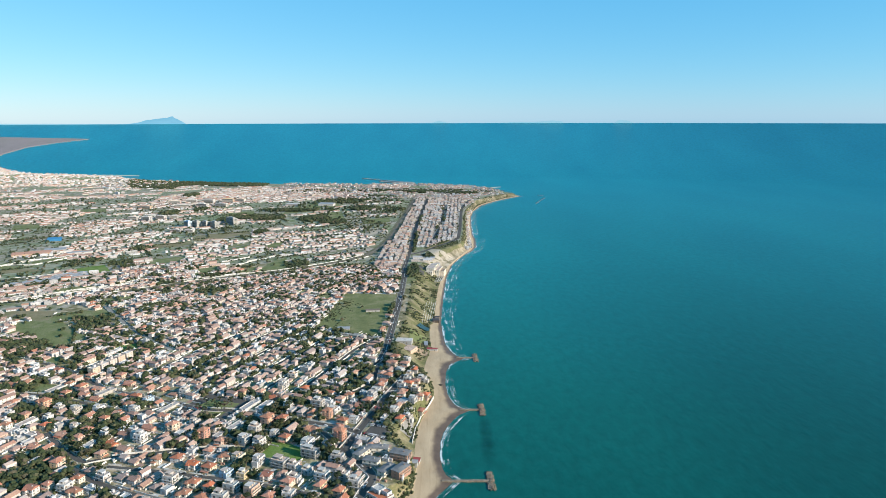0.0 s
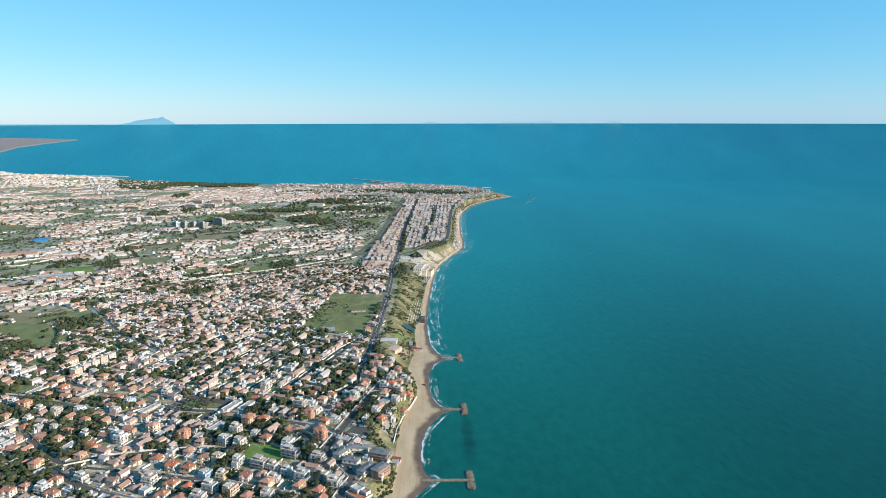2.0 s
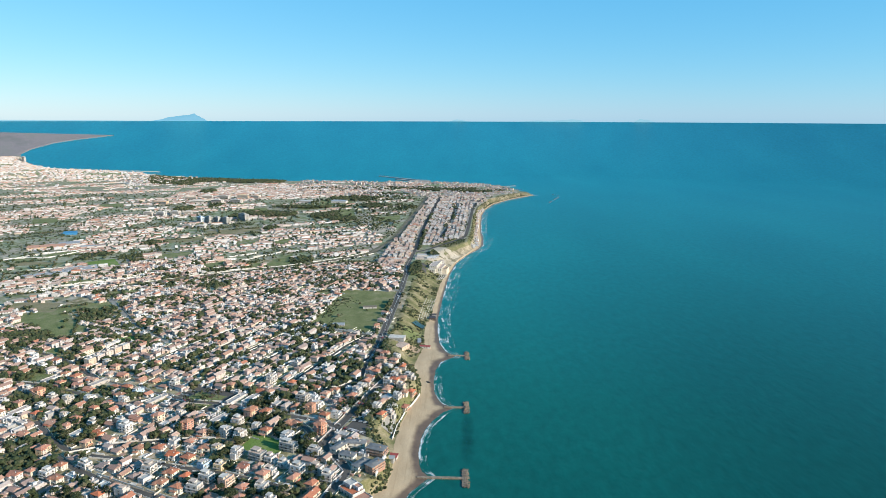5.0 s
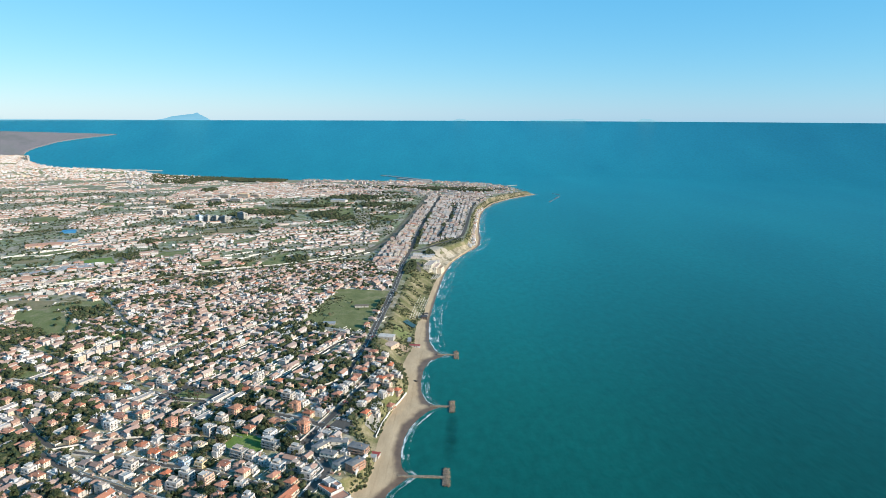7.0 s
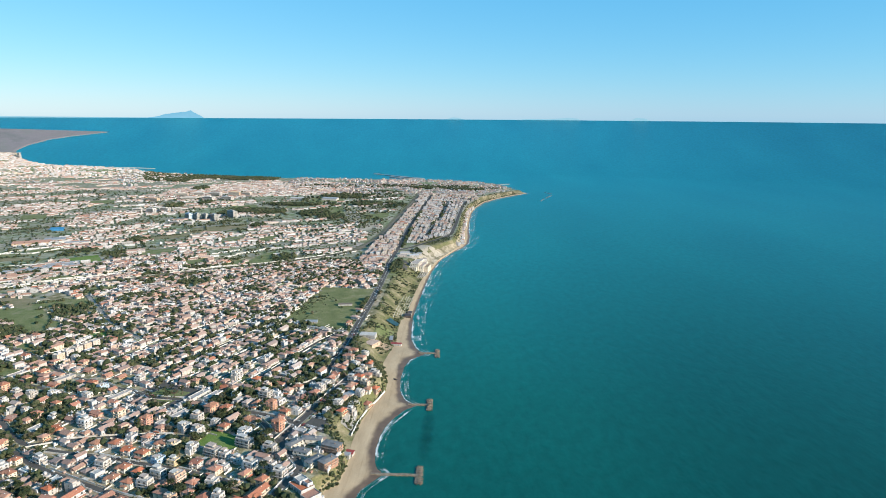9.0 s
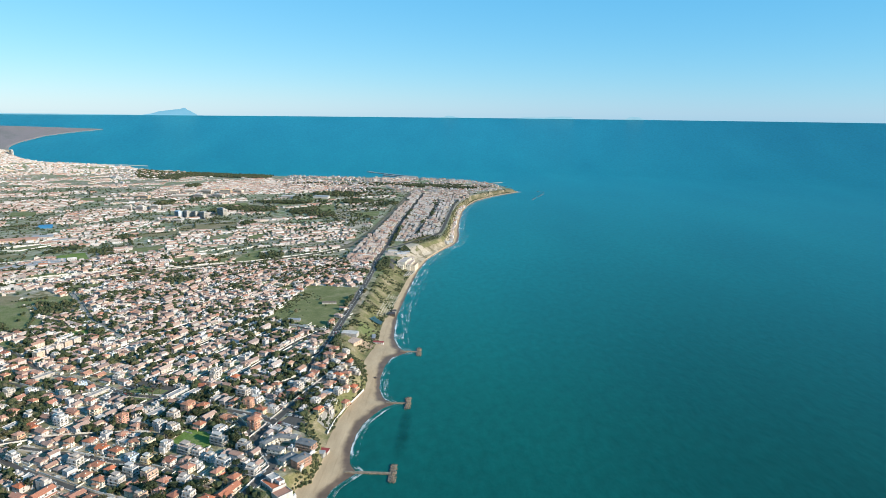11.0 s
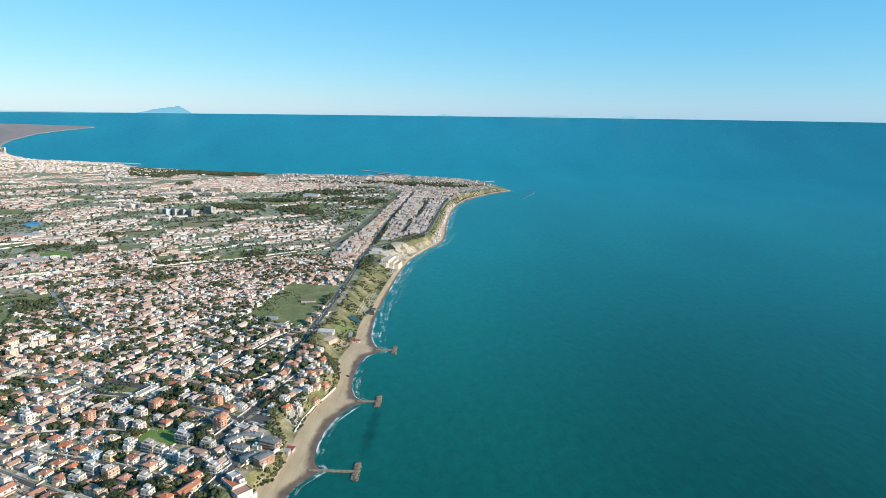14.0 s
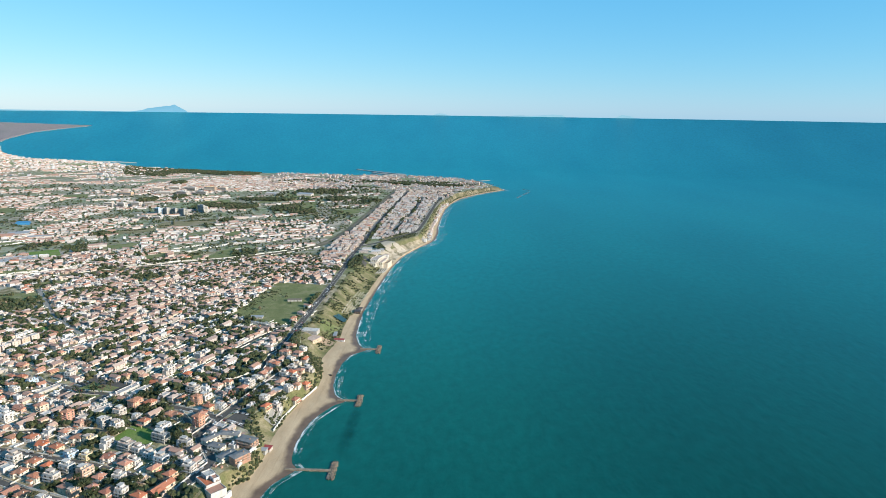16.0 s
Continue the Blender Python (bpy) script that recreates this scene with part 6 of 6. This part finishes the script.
shed("club_house", -35, 722, 16, 9, 3.2, 48, M_WHITE, M_GREY, "grey-roofed beach club building above the ramps", "club house", 0.3)
patch("club_terrace", ((-33, 664), (-20, 662), (-19, 712), (-32, 716)), M_LANE, 0.5, "pale paved ramp terrace down to the beach", "terrace")
for pts in ([(-31, 666), (-31, 690), (-30, 714)], [(-27, 664), (-27, 690), (-25, 712)], [(-22, 662), (-22, 690), (-20, 712)], [(-31, 716), (-26, 728), (-18, 741)], [(-60, 752), (-38, 758), (-16, 764)], [(-52, 676), (-43, 702), (-36, 716)]):
    long_wall("ramp_wall", pts, 1.1, 0.5, M_WHITE, "white parapet wall of a beach ramp", "wall")
M_POND = paint("pond_water", (0.03, 0.065, 0.06), 0.3)
patch("pond", ((-28, 1032), (-10, 1026), (-7, 1042), (-25, 1052)), M_POND, 2.2, "dark green pond behind the beach", "pond")


def hotel(x, y, turn, label, blocks):
    """A stepped white building of several wings with terraces."""
    root = tagged(new("hotel"), label, "hotel")
    root.matrix_basis = pose(x, y, ground_z(x, y), 0, 0, turn)
    for x0, x1, y0, y1, h, roof in blocks:
        bm = bmesh.new()
        shell(bm, x0, x1, y0, y1, -9 if y > 1000 else -4, h + 0.9, h, 0.35)
        wing = part("wing", bm, M_CREAM if y > 1000 else M_WHITE, root)
        bm = bmesh.new()
        box(bm, x0 + 0.37, x1 - 0.37, y0 + 0.37, y1 - 0.37, h + 0.01, h + 0.15)
        part("terrace", bm, roof, wing)
        for f in range(int(h // 3)):
            n = max(1, int((x1 - x0) / 4))
            for k in range(n):
                piece("window", W_TALL, root, pose(x0 + (x1 - x0) * (k + 0.5) / n, y0 - 0.02, f * 3 + 1.5))
            n = max(1, int((y1 - y0) / 4))
            for k in range(n):
                piece("window", W_TALL, root, pose(x1 + 0.02, y0 + (y1 - y0) * (k + 0.5) / n, f * 3 + 1.5, 0, 0, 90))
                piece("window", W_TALL, root, pose(x0 - 0.02, y0 + (y1 - y0) * (k + 0.5) / n, f * 3 + 1.5, 0, 0, -90))
    take(x, y, 14)
    return root


hotel(-40, 527, -42, "white seafront house with stepped terraces and red paving", ((-15, 6, -7, 7, 4, M_TILE), (6.3, 18, -9, 6, 2.2, M_TILE), (-14, -4, -2, 6.7, 7.2, M_FLAT), (-3.7, 4, 1, 6.7, 6.8, M_TILE)))
long_wall("buttress_wall", [(-33, 508), (-27, 521), (-24, 532)], 5.5, 2.0, M_WHITE, "high white buttress wall above the beach", "wall")
hotel(-8, 1438, 80, "large white clifftop hotel with stepped terraces", ((-34, -6, -10, 8, 12, M_FLAT), (-5.7, 26, -8, 9, 9.5, M_FLAT), (-30, 18, -20, -10.3, 6, M_FLAT), (-24, 8, -30, -20.3, 2.8, M_BROWN), (26.3, 40, -6, 8, 6, M_FLAT), (-44, -34.3, -8, 8, 6.4, M_FLAT), (-2, 14, 9.3, 18, 6, M_FLAT)))
for k in range(4):
    long_wall("terrace_wall", [(-2 + 4 * k, 1352 + 6 * k), (2 + 4 * k, 1385), (7 + 4 * k, 1440 - 5 * k)], 1.6, 1.2, M_CONCRETE, "pale stepped retaining wall below the hotel", "wall")
# The hotel's cast shadow, laid on the ground as a dark patch.
patch("forecourt", ((-58, 1376), (-26, 1366), (-26, 1440), (-60, 1450)), M_ASPHALT, 0.4, "dark asphalt patch standing in for hotel shade", "car park")
patch("vacant_lot", ((-60, 1476), (10, 1470), (14, 1530), (-58, 1548)), M_DIRTPALE, 0.45, "pale dusty yard behind the hotel", "yard")
patch("vacant_lot", ((-206, 1822), (-140, 1858), (-163, 1946), (-214, 1928)), M_DIRTPALE, 0.5, "bare dusty lot beside the railway", "yard")
patch("vacant_lot", ((-40, 1560), (20, 1535), (46, 1600), (-10, 1626)), M_DIRTPALE, 0.45, "bare sandy ground beside the diagonal road", "yard")
for x, y, w, d, h, m in ((-48, 1484, 20, 14, 4.2, M_FLAT), (-20, 1494, 22, 12, 4.0, M_WHITE), (2, 1500, 14, 10, 3.6, M_FLAT), (-44, 1512, 22, 12, 4.4, M_WHITE), (-14, 1520, 20, 11, 3.6, M_GREY)):
    shed("low_building", x, y, w, d, h, 4, M_WHITE, m, "low pale flat-roofed building behind the hotel", "building", 0.1)


def tower(x, y, w, d, h, turn, wall, label):
    root = tagged(new("apartment_tower"), label, "apartment block", "tower blocks on the plain")
    root.matrix_basis = pose(x, y, ground_z(x, y), 0, 0, turn)
    bm = bmesh.new()
    shell(bm, -w / 2, w / 2, -d / 2, d / 2, -2, h + 1, h)
    part("wall", bm, wall, root)
    bm = bmesh.new()
    box(bm, -w / 4, w / 4, -d / 4, d / 4, h + 0.01, h + 3)
    part("lift_house", bm, wall, root)
    for f in range(int(h / 3)):
        bm = bmesh.new()
        box(bm, -w / 2 + 1, w / 2 - 1, -d / 2 - 1.2, -d / 2, f * 3 + 2.6, f * 3 + 3.7)
        part("balcony", bm, M_CONCRETE, root)
        bm = bmesh.new()
        box(bm, -w / 2 + 2, w / 2 - 2, -d / 2 - 0.06, -d / 2 + 0.02, f * 3 + 0.6, f * 3 + 2.4)
        part("window", bm, M_GLASS, root)
        bm = bmesh.new()
        box(bm, w / 2 - 0.02, w / 2 + 0.06, -d / 4, d / 4, f * 3 + 1.0, f * 3 + 2.4)
        part("window", bm, M_GLASS, root)
    return root


for x, y, w, d, h, t in ((-770, 1985, 28, 13, 17, -42), (-742, 1982, 28, 13, 18, -42), (-712, 1975, 28, 13, 18, -42), (-680, 1962, 30, 14, 19, -42), (-650, 2035, 48, 14, 20, -46)):
    tower(x, y, w, d, h, t, M_PALEBLUE if x == -770 else M_CONCRETE, "pale eight-storey apartment slab on the plain")
for x, y, w, d, h in ((-998, 2112, 30, 16, 12), (-952, 2111, 27, 16, 13), (-916, 2134, 30, 16, 12), (-880, 2150, 27, 14, 10), (-1034, 2539, 45, 16, 12), (-980, 2572, 41, 16, 13), (-913, 2570, 48, 16, 13), (-834, 2568, 45, 18, 15), (-790, 2590, 36, 18, 12), (-1090, 2400, 54, 16, 10), (-960, 2430, 54, 16, 11), (-890, 2440, 45, 16, 12), (-820, 2450, 45, 16, 12), (-771, 1893, 36, 13, 6), (-730, 1890, 27, 13, 6), (-3230, 4740, 20, 20, 40)):
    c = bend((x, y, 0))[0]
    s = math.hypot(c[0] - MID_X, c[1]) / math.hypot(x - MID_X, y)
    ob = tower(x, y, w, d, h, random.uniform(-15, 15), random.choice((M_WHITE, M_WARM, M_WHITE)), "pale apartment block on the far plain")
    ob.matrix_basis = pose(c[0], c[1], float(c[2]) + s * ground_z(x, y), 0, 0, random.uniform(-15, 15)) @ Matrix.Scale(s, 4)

# ---- garden walls ----
walls = Pile()


def wall_run(ax, ay, bx, by, h=1.5):
    L = math.hypot(bx - ax, by - ay)
    if L < 2:
        return
    ux, uy = (bx - ax) / L, (by - ay) / L
    nx, ny = -uy * 0.16, ux * 0.16
    za, zb = ground_z(ax, ay), ground_z(bx, by)
    ring = [(ax + nx, ay + ny, za), (ax - nx, ay - ny, za), (bx - nx, by - ny, zb), (bx + nx, by + ny, zb)]
    walls.add([(x, y, z - 0.6) for x, y, z in ring] + [(x, y, z + h) for x, y, z in ring], [(0, 1, 5, 4), (1, 2, 6, 5), (2, 3, 7, 6), (3, 0, 4, 7), (4, 5, 6, 7)], 0)


for pts, wid in WAYS[2:]:
    for (ax, ay), (bx, by) in zip(pts, pts[1:]):
        L = math.hypot(bx - ax, by - ay)
        if ay > 1500 or L < 1 or wid >= 30:
            continue
        ux, uy = (bx - ax) / L, (by - ay) / L
        for side in (-1, 1):
            o = side * (wid / 2 + 1.2)
            t = 0.0
            while t < L:
                e = min(L, t + random.uniform(10, 26))
                if random.random() < 0.8:
                    wall_run(ax + ux * t - uy * o, ay + uy * t + ux * o, ax + ux * e - uy * o, ay + uy * e + ux * o, random.uniform(1.1, 2.0))
                t = e + random.uniform(1.5, 4)
for i in range(-46, 9):
    for j in range(-15, 70):
        q = Vector((-85, 598)) + U * ((i + 0.5) * 13.4) + V * ((j + 0.5) * 12.4)
        if q.y > 1400 or not built_land(q.x, q.y) or q.x < -520:
            continue
        d = U if random.random() < 0.35 else V
        e = q + d * random.uniform(8, 14)
        if free(q.x, q.y, 0.3) and free(e.x, e.y, 0.3) and free((q.x + e.x) / 2, (q.y + e.y) / 2, 0.0):
            wall_run(q.x, q.y, e.x, e.y, random.uniform(1.0, 1.8))
# low walls, patios and sheds in the gardens
yards = Pile()
for _ in range(5000):
    y = random.uniform(478, 1080)
    x = -40 - (y * 0.66 + 20) * random.random()
    if x > float(along(TOP, y)) - 4 or road_gap(x, y) < 2.0 or not free(x, y, 0.6) or in_field(x, y):
        continue
    turn = radians(random.choice((68, -22)) + random.uniform(-5, 5))
    c, s = math.cos(turn), math.sin(turn)
    kind = random.random()
    if kind < 0.55:
        r = random.uniform(2, 5)
        wall_run(x - c * r, y - s * r, x + c * r, y + s * r, random.uniform(0.7, 2.0))
        take(x, y, 0.8)
        continue
    w, d, h = (random.uniform(1.5, 4.0), random.uniform(1.2, 2.8), 0.14) if kind < 0.8 else (random.uniform(0.9, 1.8), random.uniform(0.8, 1.4), random.uniform(1.6, 2.3))
    ring = [(x + a * c - b * s, y + a * s + b * c) for a, b in ((-w, -d), (w, -d), (w, d), (-w, d))]
    z = ground_z(x, y)
    yards.add([(p, q, z - 0.6) for p, q in ring] + [(p, q, z + h) for p, q in ring], [(0, 1, 5, 4), (1, 2, 6, 5), (2, 3, 7, 6), (3, 0, 4, 7), (4, 5, 6, 7)], random.choice((0, 2, 2)))
    take(x, y, 0.9)
tagged(mesh_object("yards", yards.v, yards.f, [S_FLAT, S_WHITE, S_TILE], yards.m), "paved patios and small sheds in the gardens", "yards", kind="stuff")
tagged(mesh_object("garden_walls", walls.v, walls.f, M_WALLSTONE), "pale plastered garden walls between the plots", "walls", kind="stuff")


# ---- cars and street lamps ----
def make_car(label, colour):
    root = tagged(new("car"), label, "car", "cars parked in the streets")
    body = paint("car_paint", colour, 0.3)
    bm = bmesh.new()
    v = box(bm, -2.1, 2.1, -0.85, 0.85, 0.35, 0.95)
    part("body", bm, body, root)
    bm = bmesh.new()
    v = box(bm, -1.3, 1.0, -0.75, 0.75, 0.95, 1.45)
    for q in v[4:]:
        q.co.x *= 0.72
        q.co.y *= 0.86
    part("cabin", bm, M_GLASS, root, "dark glazed cabin")
    bm = bmesh.new()
    box(bm, -0.9, 0.65, -0.62, 0.62, 1.451, 1.5)
    part("roof", bm, body, root)
    for x in (-1.3, 1.3):
        for y in (-0.78, 0.78):
            bm = bmesh.new()
            bmesh.ops.create_cone(bm, cap_ends=True, segments=10, radius1=0.33, radius2=0.33, depth=0.22, matrix=pose(x, y, 0.33, 90))
            part("wheel", bm, M_ASPHALT, root)
    return root


CARS = [make_car("white car parked at the kerb", (0.7, 0.7, 0.7)), make_car("silver grey car parked at the kerb", (0.35, 0.36, 0.38)), make_car("dark car parked at the kerb", (0.03, 0.03, 0.035)), make_car("red car parked at the kerb", (0.35, 0.03, 0.03))]


def park(x, y, turn):
    copy_thing(random.choices(CARS, (5, 4, 3, 1))[0], pose(x, y, ground_z(x, y) + 0.25, 0, 0, turn))


for pts, n, off in ((COAST_ROAD[:6], 20, 1.9), (SHORE_STREET, 16, 2.4), (CROSS_STREET, 10, 2.0), (WAYS[4][0], 7, 1.7), (WAYS[6][0], 7, 1.7)):
    for _ in range(n):
        k = random.randrange(len(pts) - 1)
        (ax, ay), (bx, by) = pts[k], pts[k + 1]
        t, s = random.uniform(0.1, 0.9), random.choice((-1, 1))
        L = math.hypot(bx - ax, by - ay)
        park(ax + (bx - ax) * t - (by - ay) / L * off * s, ay + (by - ay) * t + (bx - ax) / L * off * s, math.degrees(math.atan2(by - ay, bx - ax)))
for k in range(10):
    park(-71 + 2.4 * k, 648 - 1.1 * k, 60)
    if k % 4 != 2:
        park(-65 + 1.9 * k, 667 - 0.6 * k, 70)
for root in CARS:
    for o in [*root.children_recursive, root]:
        bpy.data.objects.remove(o)


def make_lamp():
    root = tagged(new("street_lamp"), "slim grey street lamp beside the coast road", "street lamp", "street lamps of the coast road")
    bm = bmesh.new()
    bmesh.ops.create_cone(bm, cap_ends=True, segments=8, radius1=0.12, radius2=0.07, depth=9, matrix=pose(0, 0, 4.3))
    part("pole", bm, M_CONCRETE, root)
    bm = bmesh.new()
    box(bm, 0, 1.8, -0.05, 0.05, 8.6, 8.72)
    part("arm", bm, M_CONCRETE, root)
    bm = bmesh.new()
    box(bm, 1.4, 2.2, -0.16, 0.16, 8.5, 8.62)
    part("lamp_head", bm, M_WHITE, root)
    return root


lamp = make_lamp()
for k in range(18):
    y = 840 + k * 32
    x = float(np.interp(y, [p[1] for p in COAST_ROAD], [p[0] for p in COAST_ROAD])) + 5.2
    copy_thing(lamp, pose(x, y, ground_z(x, y), 0, 0, 180))
for o in [*lamp.children_recursive, lamp]:
    bpy.data.objects.remove(o)
